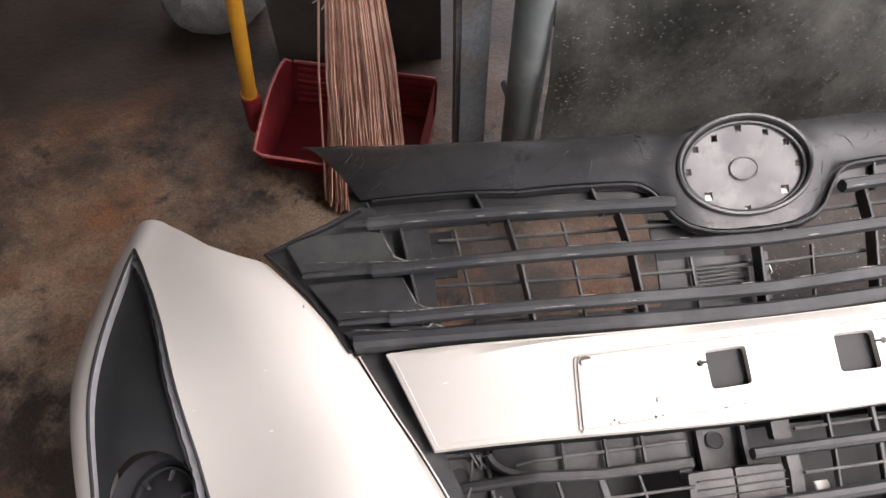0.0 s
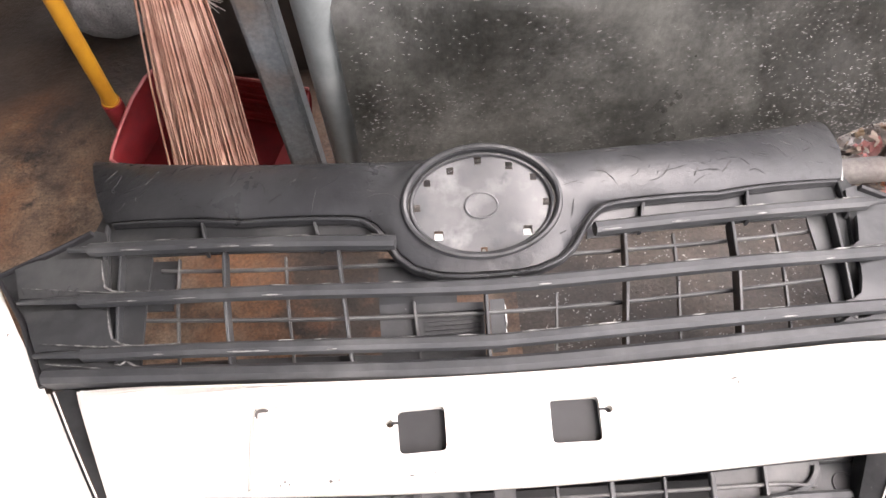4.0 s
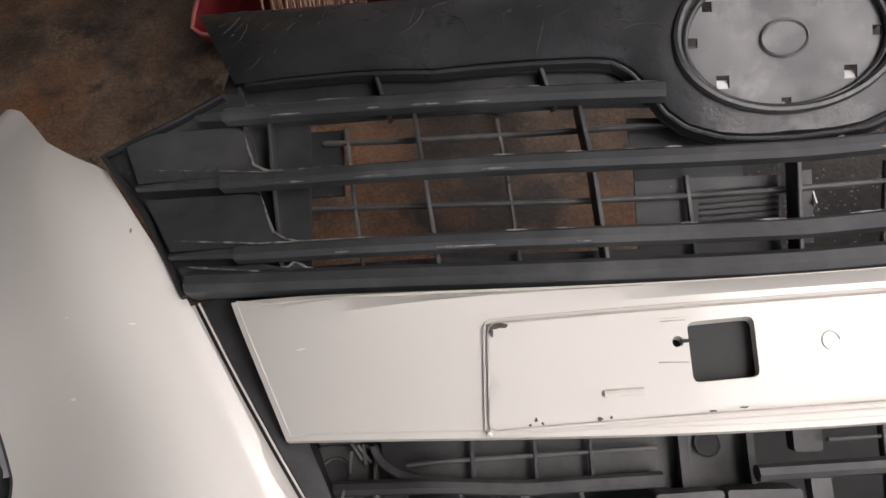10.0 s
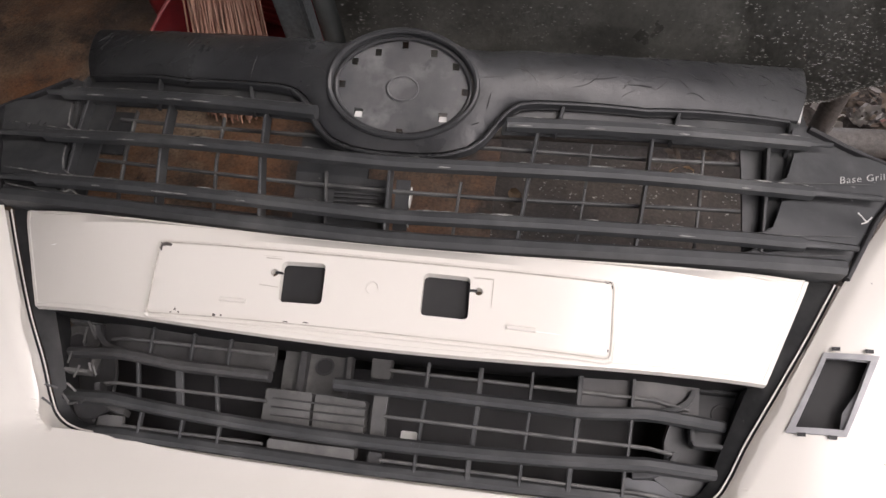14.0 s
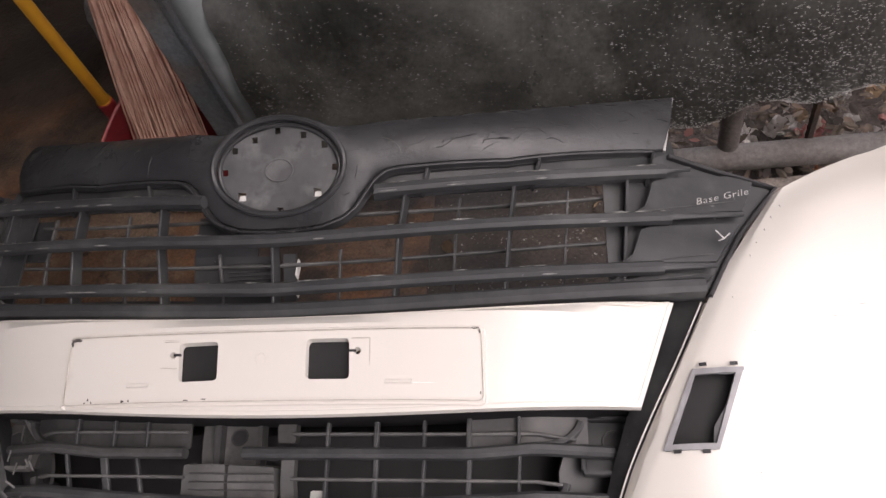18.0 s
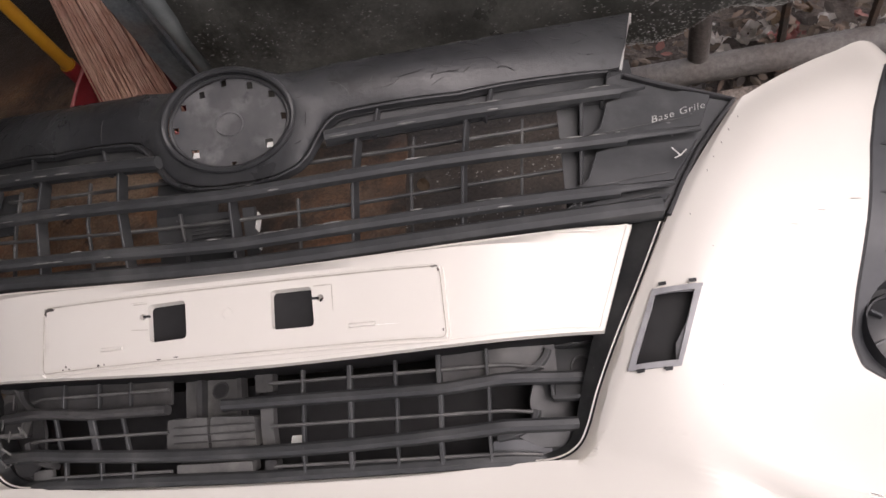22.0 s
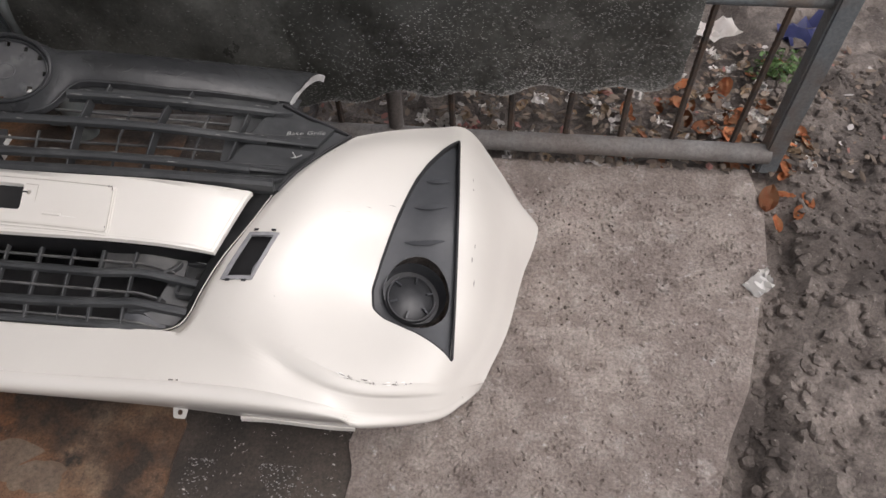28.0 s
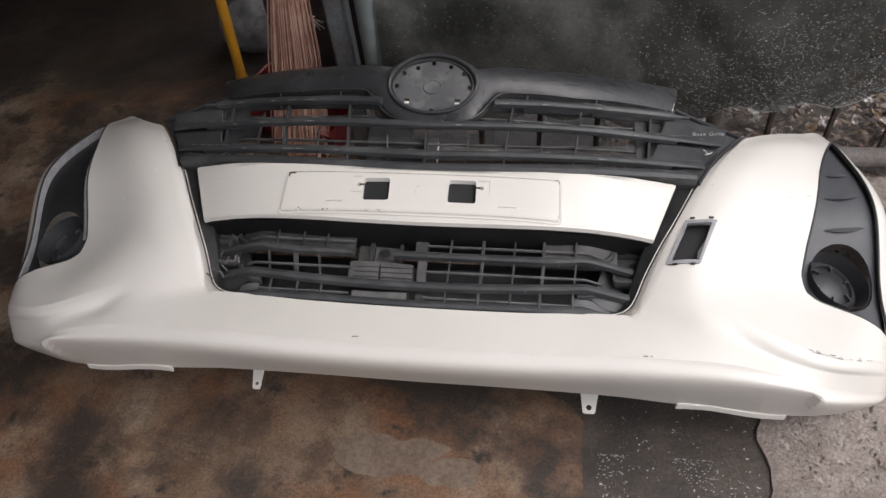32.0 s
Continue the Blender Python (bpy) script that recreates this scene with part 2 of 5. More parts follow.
def sheet(outer, place, h=0.012, holes=(), loops=(), lines=(), thick=0.003, skirt=0.0):
    """A surface over a plane polygon, cut by holes; place(a, b) gives the point in space."""
    outer = dense(outer, h)
    holes = [dense(q, h) for q in holes]
    pts, edges = [], []
    for loop in [outer, *holes, *[dense(q, h) for q in loops]]:
        k = len(pts)
        pts += [Vector(q) for q in loop]
        edges += [(k + i, k + (i + 1) % len(loop)) for i in range(len(loop))]
    for a, b in lines:
        n = max(2, int((Vector(b) - Vector(a)).length / h))
        k = len(pts)
        pts += [Vector(a).lerp(Vector(b), i / n) for i in range(n + 1)]
        edges += [(k + i, k + i + 1) for i in range(n)]
    xs, ys = [q[0] for q in outer], [q[1] for q in outer]
    nx, ny = int((max(xs) - min(xs)) / h), int((max(ys) - min(ys)) / h)
    for i in range(1, nx + 1):
        for j in range(1, ny + 1):
            x = min(xs) + (i - 0.5 + 0.25 * (j % 2)) * h
            y = min(ys) + (j - 0.5) * h
            if inside(outer, x, y) and not any(inside(q, x, y) for q in holes):
                pts.append(Vector((x, y)))
    vs, _, fs, *_ = delaunay_2d_cdt(pts, edges, [], 0, 1e-6)
    bm = bmesh.new()
    bv = [bm.verts.new(place(v.x, v.y)) for v in vs]
    for f in fs:
        cx, cy = sum(vs[i].x for i in f) / len(f), sum(vs[i].y for i in f) / len(f)
        if inside(outer, cx, cy) and not any(inside(q, cx, cy) for q in holes):
            try:
                bm.faces.new([bv[i] for i in f])
            except ValueError:
                pass
    for v in [v for v in bm.verts if not v.link_faces]:
        bm.verts.remove(v)
    bmesh.ops.recalc_face_normals(bm, faces=bm.faces)
    if sum(f.normal.z for f in bm.faces) < 0:
        bmesh.ops.reverse_faces(bm, faces=bm.faces)
    drop_edges(bm, skirt)
    if thick:
        bmesh.ops.solidify(bm, geom=bm.faces[:], thickness=thick)
    return bm


def shell(bm, thick):
    """Gives an open surface a back, along its vertex normals."""
    bm.normal_update()
    verts, faces = bm.verts[:], bm.faces[:]
    rim = [e for e in bm.edges if e.is_boundary]
    back = {v: bm.verts.new(v.co - v.normal * thick) for v in verts}
    for f in faces:
        bm.faces.new([back[v] for v in reversed(f.verts)])
    for e in rim:
        a, b = e.verts
        try:
            bm.faces.new((a, b, back[b], back[a]))
        except ValueError:
            pass


def drop_edges(bm, skirt):
    if skirt:
        rim = [e for e in bm.edges if e.is_boundary]
        made = bmesh.ops.extrude_edge_only(bm, edges=rim)["geom"]
        for v in made:
            if isinstance(v, bmesh.types.BMVert):
                v.co.z -= skirt


def sweep(path, profile, up=(0, 0, 1), caps=True, scale=None, bm=None, flat=False):
    """A profile (a: sideways, b: up) carried along a path."""
    bm = bm or bmesh.new()
    path = [Vector(p) for p in path]
    up = Vector(up)
    rings = []
    for i, p in enumerate(path):
        d = (path[min(i + 1, len(path) - 1)] - path[max(i - 1, 0)]).normalized()
        side = d.cross(up)
        side = side.normalized() if side.length > 1e-4 else Vector((1, 0, 0))
        u = side.cross(d).normalized()
        s = scale[i] if scale else 1.0
        rings.append([bm.verts.new(p + side * a * s + u * b * (1 if flat else s)) for a, b in profile])
    n = len(profile)
    for r, q in zip(rings, rings[1:]):
        for k in range(n):
            bm.faces.new((r[k], r[(k + 1) % n], q[(k + 1) % n], q[k]))
    if caps:
        bm.faces.new(rings[0])
        bm.faces.new(rings[-1][::-1])
    return bm


def ring_profile(r, n=10):
    return [(r * math.cos(2 * math.pi * k / n), r * math.sin(2 * math.pi * k / n)) for k in range(n)]


def box_profile(w, t, r=0.15):
    """Flat bar, w wide and t thick, with broken edges."""
    a, b, c = w / 2, t / 2, min(w, t) * r
    return [(a - c, -b), (a, -b + c), (a, b - c), (a - c, b), (-a + c, b), (-a, b - c), (-a, -b + c), (-a + c, -b)]


def block(x0, x1, y0, y1, z0, z1, bevel=0.0, bm=None):
    own = bm is None
    bm = bm or bmesh.new()
    vs = [bm.verts.new((x, y, z)) for x in (x0, x1) for y in (y0, y1) for z in (z0, z1)]
    for f in ((0, 1, 3, 2), (4, 6, 7, 5), (0, 4, 5, 1), (2, 3, 7, 6), (0, 2, 6, 4), (1, 5, 7, 3)):
        bm.faces.new([vs[i] for i in f])
    if bevel and own:
        bmesh.ops.bevel(bm, geom=bm.edges[:], offset=bevel, segments=2, affect="EDGES")
    return bm


# ---- the bumper ----
bumper = tagged(new("car_bumper"), "cream-white car front bumper with black grille lying face up", "car bumper")
bumper.matrix_world = pose(-.0155, 0, 0, 0, 1.95, 0)

# control net of one side: rows from the bottom edge to the top, columns from the opening to the wheel arch
NET = np.array([
    [(.330, -.268, .140), (.450, -.266, .125), (.600, -.257, .105), (.688, -.230, .085), (.733, -.195, .066), (.762, -.157, .050)],
    [(.330, -.297, .236), (.450, -.296, .236), (.597, -.296, .205), (.700, -.251, .145), (.743, -.202, .105), (.767, -.155, .056)],
    [(.330, -.281, .268), (.450, -.279, .264), (.593, -.281, .222), (.697, -.246, .170), (.741, -.198, .120), (.770, -.151, .062)],
    [(.325, -.203, .262), (.440, -.234, .272), (.590, -.266, .241), (.693, -.237, .195), (.738, -.193, .136), (.773, -.147, .069)],
    [(.338, -.178, .270), (.425, -.192, .284), (.586, -.249, .260), (.688, -.226, .220), (.735, -.187, .150), (.776, -.142, .076)],
    [(.378, -.100, .312), (.457, -.107, .315), (.592, -.118, .252), (.722, -.106, .222), (.776, -.080, .122), (.810, -.035, .050)],
    [(.436, .011, .340), (.508, .015, .345), (.615, .008, .313), (.726, .018, .296), (.793, .065, .155), (.836, .100, .036)],
    [(.480, .080, .341), (.552, .108, .336), (.648, .140, .308), (.720, .155, .279), (.803, .170, .146), (.864, .211, .030)],
    [(.522, .143, .326), (.585, .190, .302), (.652, .236, .270), (.712, .266, .241), (.775, .247, .160), (.822, .228, .088)],
])
MID = np.array([  # half of the lower lip, from the middle outwards
    [(.0, -.272, .148), (.165, -.270, .146)],
    [(.0, -.304, .235), (.165, -.302, .235)],
    [(.0, -.288, .267), (.165, -.286, .267)],
    [(.0, -.212, .262), (.165, -.210, .262)],
    [(.0, -.180, .270), (.170, -.179, .270)],
])


# where the lip runs out against the corner facet: row -> (u, point)
VALLEY = {1: (1.88, (.578, -.2965, .226)), 2: (1.62, (.546, -.2830, .246)), 3: (1.34, (.500, -.2500, .258))}


def net_row(r, u):
    if r not in VALLEY:
        return catmull(NET[r], u)
    at, p = VALLEY[r]
    full = np.array([NET[r][0], NET[r][1], p, *NET[r][2:]])
    if u < 1:
        return catmull(full, u)
    if u < 2:
        return catmull(full, 1 + (u - 1) / (at - 1) if u < at else 2 + (u - at) / (2 - at))
    return catmull(full, u + 1)


def side_point(u, v):
    """u: 0..5 from the opening to the wheel arch; v: 0..8 from the bottom edge up."""
    return creased(np.array([net_row(r, u) for r in range(9)]), v, min(1, max(0, (u - .9) / 1.0)))


def creased(rows, v, upper=0.0):
    """Down the rows, smooth but for two creases."""
    p = catmull(rows, v)
    k = max(.95 * (1 - abs(v - 2)), .95 * upper * (1 - 1.1 * abs(v - 4)), 0)
    if k > 0:
        i = min(int(v), len(rows) - 2)
        p = p * (1 - k) + (rows[i] + (rows[i + 1] - rows[i]) * (v - i)) * k
    return p


def lip_point(u, v):
    """u: -1..1 along the lip, v: 0..3."""
    s = -1 if u < 0 else 1
    rows = []
    for r in range(5):
        full = np.array([NET[r][1] * (-1, 1, 1), NET[r][0] * (-1, 1, 1), MID[r][1] * (-1, 1, 1), MID[r][0], MID[r][1], NET[r][0], NET[r][1]])
        rows.append(catmull(full, 3 + 2 * u))
    return creased(np.array(rows), v)


SAMPLES = [(u, v, side_point(u, v)) for u in np.linspace(0, 5, 61) for v in np.linspace(1.2, 8, 85)]
SXY = np.array([q[2][:2] for q in SAMPLES])


def to_net(x, y):
    """Net parameters of the body point above (x, y)."""
    u, v, _ = SAMPLES[int(np.argmin(((SXY - (x, y)) ** 2).sum(1)))]
    for _ in range(6):
        p = side_point(u, v)
        e = 1e-3
        du, dv = (side_point(u + e, v) - p) / e, (side_point(u, v + e) - p) / e
        det = du[0] * dv[1] - du[1] * dv[0]
        if abs(det) < 1e-9:
            break
        rx, ry = x - p[0], y - p[1]
        u = min(max(u + (rx * dv[1] - ry * dv[0]) / det, 0), 5)
        v = min(max(v + (du[0] * ry - du[1] * rx) / det, 1), 8)
    return u, v


def on_body(x, y, lift=0.0):
    u, v = to_net(abs(x), y)
    p = side_point(u, v)
    return Vector((x, y, p[2] + lift))


BEZEL = rounded([(.699, .203), (.676, .160), (.656, .118), (.640, .075), (.621, .005), (.602, -.060), (.5925, -.100), (.597, -.127), (.614, -.139), (.667, -.155), (.721, -.177), (.7185, -.11), (.715, -.045), (.708, .07), (.703, .14)], .005)
SLOT_Q = [(.411, -.063), (.4555, -.0635), (.427, -.1335), (.379, -.133)]
SLOT = rounded(SLOT_Q, .0025)


def skin(sign, u, v):
    """The painted skin of one side; the one without the slot is slightly splayed."""
    p = side_point(u, v)
    if v > 2.9 and u < .5:
        w = float(np.linalg.norm(p - side_point(0, v)))
        p = p - (0, 0, .0055 * max(0, 1 - w / .013) * min(1, (v - 2.9) * 4))
    if sign < 0 and v > 6:
        k = ((v - 6) / 2) ** 1.5 * math.exp(-((u - .8) / 1.1) ** 2)
        p = p - (0, .010 * k, .003 * k)
    if sign < 0 and v > 5:
        k = ((v - 5) / 3) ** 1.3 * min(1, max(0, (u - 1.2) / 1.2))
        p = p + (-.006 * k, .020 * k, -.021 * k)
    if sign < 0 and u > 3.2:
        p = p - (.048 * min(1, (u - 3.2) / 1.5) * min(1, .75 + .25 * max(0, v - 3.5) / 1.5), 0, 0)
    return p * (sign, 1, 1)


def body_half(sign):
    hole = [[to_net(*q) for q in dense(BEZEL, .008)]]
    if sign > 0:
        hole.append([to_net(*q) for q in dense(SLOT, .01)])
    return sheet([(0, 0), (5, 0), (5, 8), (0, 8)], lambda u, v: skin(sign, u, v), h=0.09, holes=hole, lines=[((.01, 2), (4.99, 2)), ((.01, 4), (4.99, 4))], thick=0)


bm = body_half(1)
other = body_half(-1)
me_tmp = bpy.data.meshes.new("tmp")
other.to_mesh(me_tmp)
bm.from_mesh(me_tmp)
bpy.data.meshes.remove(me_tmp)
NU, NV = 60, 30
gridv = [[bm.verts.new(lip_point(-1 + 2 * i / NU, 3 * j / NV)) for j in range(NV + 1)] for i in range(NU + 1)]
for i in range(NU):
    for j in range(NV):
        bm.faces.new((gridv[i][j], gridv[i + 1][j], gridv[i + 1][j + 1], gridv[i][j + 1]))
bmesh.ops.remove_doubles(bm, verts=bm.verts, dist=0.0016)
bmesh.ops.recalc_face_normals(bm, faces=bm.faces)
if sum(f.normal.z for f in bm.faces) < 0:
    bmesh.ops.reverse_faces(bm, faces=bm.faces)
shell(bm, 0.0035)
body = part("bumper_skin", bm, M_PAINT, bumper, "glossy cream-white painted skin with small chips", angle=13)

# ---- white number-plate panel ----
def panel_edges(x):
    return -.115 + .020 * (x / .362) ** 2, -.016 + .018 * (x / .4) ** 2


PLATE = [(-.2185, -.0385), (.218, -.0375), (.2195, -.1045), (-.2225, -.1065)]


def panel_z(x, y):
    yb, yt = panel_edges(x)
    f = (y - yb) / (yt - yb)
    z = (.351 - .037 * (x / .362) ** 4) * (1 - f) + (.388 - .044 * abs(x / .4) ** 5) * f
    z -= (.004 + .020 * max(0, 1 - (x / .4) ** 4)) * max(0, (y - yt + .017) / .017) ** 2
    if inside(PLATE_IN, x, y):
        z += .0035
    return Vector((x, y, z))


def inset(poly, d):
    cx, cy = sum(q[0] for q in poly) / len(poly), sum(q[1] for q in poly) / len(poly)
    return [(x - math.copysign(d, x - cx), y - math.copysign(d, y - cy)) for x, y in poly]


PLATE_IN = inset(PLATE, .0015)
top = [(.4 - .8 * k / 24, panel_edges(.4 - .8 * k / 24)[1]) for k in range(25)]
low = [(-.362 + .724 * k / 24, panel_edges(-.362 + .724 * k / 24)[0]) for k in range(25)]
PANEL = top + low
HOLE_L = rounded([(-.0905, -.0495), (-.0485, -.0485), (-.0480, -.0845), (-.0895, -.0855)], .005)
HOLE_R = rounded([(.0445, -.0480), (.0875, -.0480), (.0885, -.0845), (.0445, -.0845)], .005)


def keyhole(cx, cy):
    return oval(cx, cy, .0036, .0034, 12)


bm = sheet(PANEL, panel_z, h=.011, holes=[HOLE_L, HOLE_R, keyhole(-.0970, -.0605), keyhole(.0960, -.0595)], loops=[PLATE, inset(PLATE, .003)], thick=.003, skirt=.008)
panel = part("number_plate_panel", bm, M_PAINT, bumper, "cream-white number plate panel with embossed plate field")
for hx in (-.069, .0665):
    q = [(hx - .027, -.091), (hx + .027, -.091), (hx + .027, -.043), (hx - .027, -.043)]
    bm = sheet(q, lambda x, y: panel_z(x, y) - Vector((0, 0, .010)), h=.02, thick=.002)
    part("plate_socket", bm, M_SOCKET, bumper, "dark socket behind the panel opening")
for a, b, y in ((-.0955, -.0885, -.0605), (.0870, .0945, -.0595)):
    bm = block(a, b, y - .0009, y + .0009, panel_z(a, y).z - .001, panel_z(a, y).z + .0015)
    part("slit", bm, M_HOLE, panel)
for x0, x1, y in ((-.146, -.121, -.088), (.124, .150, -.087)):
    bm = sweep([panel_z(x0 + (x1 - x0) * k / 6, y) + Vector((0, 0, .001)) for k in range(7)], box_profile(.004, .003, .3))
    part("raised_rib", bm, M_PAINT, panel)
rim = [panel_z(x, y) + Vector((0, 0, .0004)) for x, y in dense(rounded(PLATE, .006), .01)]
part("plate_rim", sweep(rim + rim[:1], ring_profile(.0017, 6), caps=False), M_PAINT, panel)
M_CHIP = mat("bare_dark_plastic", (0.055, 0.050, 0.045), 0.8, colour2=(0.11, 0.10, 0.09), scale=300.0)
# grey lines paint the shading along the plate step and moulded edges
M_LINE = mat("step_shade_line", (0.40, 0.37, 0.32), 0.9, colour2=(0.58, 0.55, 0.50), scale=90.0)
rim = [panel_z(x, y) + Vector((0, 0, .0003)) for x, y in dense(rounded(inset(PLATE, -.0022), .006), .01)]
part("plate_seam", sweep(rim + rim[:1], box_profile(.0008, .0010), caps=False), M_LINE, panel)
lipline = [panel_z(x, y) + Vector((0, 0, -.0006)) for x, y in dense(inset_poly(PANEL, .0045), .012)]
part("panel_lip", sweep(lipline + lipline[:1], ring_profile(.0010, 6), caps=False), M_PAINT, panel)


def chip(x, y, w, h, place, material, parent, seed):
    """A small irregular flake or scuff."""
    r = random.Random(seed)
    pts = [(x + w * math.cos(a) * r.uniform(.4, 1), y + h * math.sin(a) * r.uniform(.4, 1)) for a in np.linspace(0, 6.283, 9, endpoint=False)]
    bm = bmesh.new()
    vs_ = [bm.verts.new(place(*q) + Vector((0, 0, .0008))) for q in pts]
    bm.faces.new(vs_)
    return part("paint_chip", bm, material, parent, smooth=False)


for k, (x, y, w, h) in enumerate(((-.210, -.0425, .006, .0022), (-.2145, -.045, .0022, .004), (-.150, -.0392, .003, .0008), (-.190, -.100, .0012, .0016), (-.186, -.1025, .001, .001), (-.194, -.103, .0009, .0008),
                                  (-.150, -.1025, .0022, .0012), (-.143, -.102, .0014, .001), (.211, -.0400, .005, .0012), (.2145, -.043, .0012, .0024), (.2145, -.096, .0008, .0014), (-.08, -.1025, .003, .0006), (-.06, -.1015, .0035, .0005))):
    chip(x, y, w * 1.25, h * 1.35, panel_z, M_CHIP, panel, k)
for k, (x, y, w, h) in enumerate(((-.345, -.040, .006, .0007), (.16, -.088, .02, .0004), (-.100, -.0465, .012, .0004), (.100, -.048, .012, .0004))):
    chip(x, y, w, h, panel_z, M_PALE if k < 2 else M_LINE, panel, 50 + k)
for a, b in (((.1085, -.0482), (.1085, -.0722)), ((.0900, -.0482), (.1085, -.0482)), ((-.1070, -.0480), (-.0915, -.0480)), ((-.1100, -.0720), (-.0915, -.0730))):
    part("moulded_line", sweep([panel_z(*a) + Vector((0, 0, .0002)), panel_z(*b) + Vector((0, 0, .0002))], box_profile(.0007, .0007)), M_LINE, panel)
bm = bmesh.new()
sweep([panel_z(-.002 + .0055 * math.cos(a), -.066 + .0055 * math.sin(a)) + Vector((0, 0, .0005)) for a in np.linspace(0, 4.4, 14)], ring_profile(.0005, 5), bm=bm)
part("moulded_ring", bm, M_PAINT, panel)

# ---- grille ----
def gz(x, y):
    m = min(y, .10)
    return .372 + .58 * m - 5.6 * max(m - .05, 0) ** 2 + .1 * (y - m) - (.2 + 2.6 * min(max(y, 0), .08)) * x * x / (1 + .8 * x * x)


def lower_z(x, y):
    return (.335 + .32 * y if y > -.16 else .2838 + .53 * (y + .16)) - .45 * max(0, abs(x) - .262)


EMB = (-.001, .130)


def bar_z(x, y):
    lo, hi = bar_low(abs(x)), bar_high(abs(x))
    f = (y - lo) / (hi - lo)
    zl, zh = .372 + .47 * lo - .72 * x * x, .436 - .70 * x * x
    if f < 0:
        return zl + .47 * (y - lo)
    z = zl + (zh - zl) * f + .044 * f * max(0, 1 - f)
    r = math.hypot((x - EMB[0]) / .071, (y - EMB[1]) / .0435)
    w = min(1, max(0, (1.5 - r) / .42))
    w = w * w * (3 - 2 * w)
    return z * (1 - w) + (.4345 + .57 * (y - EMB[1]) - .3 * x * x) * w


def bar_point(x, y):
    lo = bar_low(abs(x))
    hi = bar_high(abs(x))
    f = min(max((y - lo) / (hi - lo), 0), 1)
    roll = .003 * (2 * f - 1) ** 2 + .010 * (max(0, (f - .75) / .25) ** 2) + .003 * (max(0, (.22 - f) / .22) ** 2)
    return Vector((x, y, bar_z(x, y) - roll))


def chain(pts, x):
    for (x1, y1), (x2, y2) in zip(pts, pts[1:]):
        if x <= x2:
            return y1 + (y2 - y1) * (x - x1) / (x2 - x1)
    return pts[-1][1]


LOBE = [(0, .0735), (.03, .0745), (.047, .0765), (.068, .084), (.080, .094), (.092, .111), (.102, .1235), (.114, .1315), (.13, .1355), (.161, .1405), (.24, .1535), (.286, .1665), (.34, .181), (.40, .198), (.44, .212), (.49, .235)]


def bar_low(x):
    return chain(LOBE, x)


def bar_high(x):
    return .191 + .72 * x * x + .004 * math.exp(-(x / .085) ** 2)


def upper_z(x, y):
    """Between the top slat and the lower edge of the bar."""
    a, b = Y_S1(x), bar_low(abs(x))
    f = min(1.6, max(0, (y - a) / max(b - a, .004)))
    return gz(x, a) * (1 - f) + bar_z(x, b) * f


grille = tagged(new("grille"), kind="")
grille.parent = bumper
grille["label"] = "black plastic radiator grille, scuffed and dusty"


def lerp_y(x, mid, end, bend=2.0):
    return mid + (end - mid) * (abs(x) / .36) ** bend


def slat(name, x0, x1, yf, w, t, dz=0.0, n=24, zf=gz, material=None, parent=None, flare=0.0):
    path = []
    for k in range(n + 1):
        x = x0 + (x1 - x0) * k / n
        y = yf(x)
        path.append((x, y, zf(x, y) + dz))
    sc = [1 + flare * min(1, max(0, abs(p[0]) - .345) / .06) for p in path] if flare else None
    return part(name, sweep(path, box_profile(w, t, .28), scale=sc, flat=bool(flare)), material or M_PLASTIC, parent or grille)


Y_B = lambda x: lerp_y(x, -.010, .010, 1.6)
Y_S3 = lambda x: lerp_y(x, .009, .030, 1.4)
Y_S2 = lambda x: lerp_y(x, .053, .084, 1.6)
Y_S1 = lambda x: lerp_y(x, .094, .140, 1.3)
slat("grille_rail", -.43, .43, Y_B, .016, .022)
slat("slat", -.392, .392, Y_S3, .0125, .014, .004, n=40)
slat("slat", -.405, .405, Y_S2, .0125, .014, .004, n=40)
slat("slat", -.405, -.085, Y_S1, .0125, .014, .004, n=30)
slat("slat", .105, .405, Y_S1, .0125, .014, .004, n=30)
# thin bars
M_THIN = mat("dusty_thin_bar_plastic", (0.085, 0.086, 0.085), 0.5, colour2=(0.14, 0.14, 0.136), scale=60.0, big=(0.045, 0.046, 0.047), big_scale=14.0)
slat("thin_bar", -.36, .36, lambda x: .001 + .16 * x * x, .0032, .005, -.020, material=M_THIN)
slat("thin_bar", -.36, .36, lambda x: .0415 + .24 * x * x, .0032, .005, -.020, material=M_THIN)
slat("thin_bar", -.33, -.05, lambda x: .089 + .30 * x * x, .0032, .005, -.020, material=M_THIN)
slat("thin_bar", .06, .37, lambda x: .089 + .30 * x * x, .0032, .005, -.020, material=M_THIN)


def upright(name, x, y0, y1, w, depth, dz, lean=0.0, zf=gz, parent=None, material=None):
    xa, xb = x + lean * y0, x + lean * y1
    bm = bmesh.new()
    path = [(xa, y0, zf(xa, y0) + dz), (xb, y1, zf(xb, y1) + dz)]
    sweep(path, box_profile(w, depth, .2), bm=bm)
    return part(name, bm, material or M_PLASTIC, parent or grille)


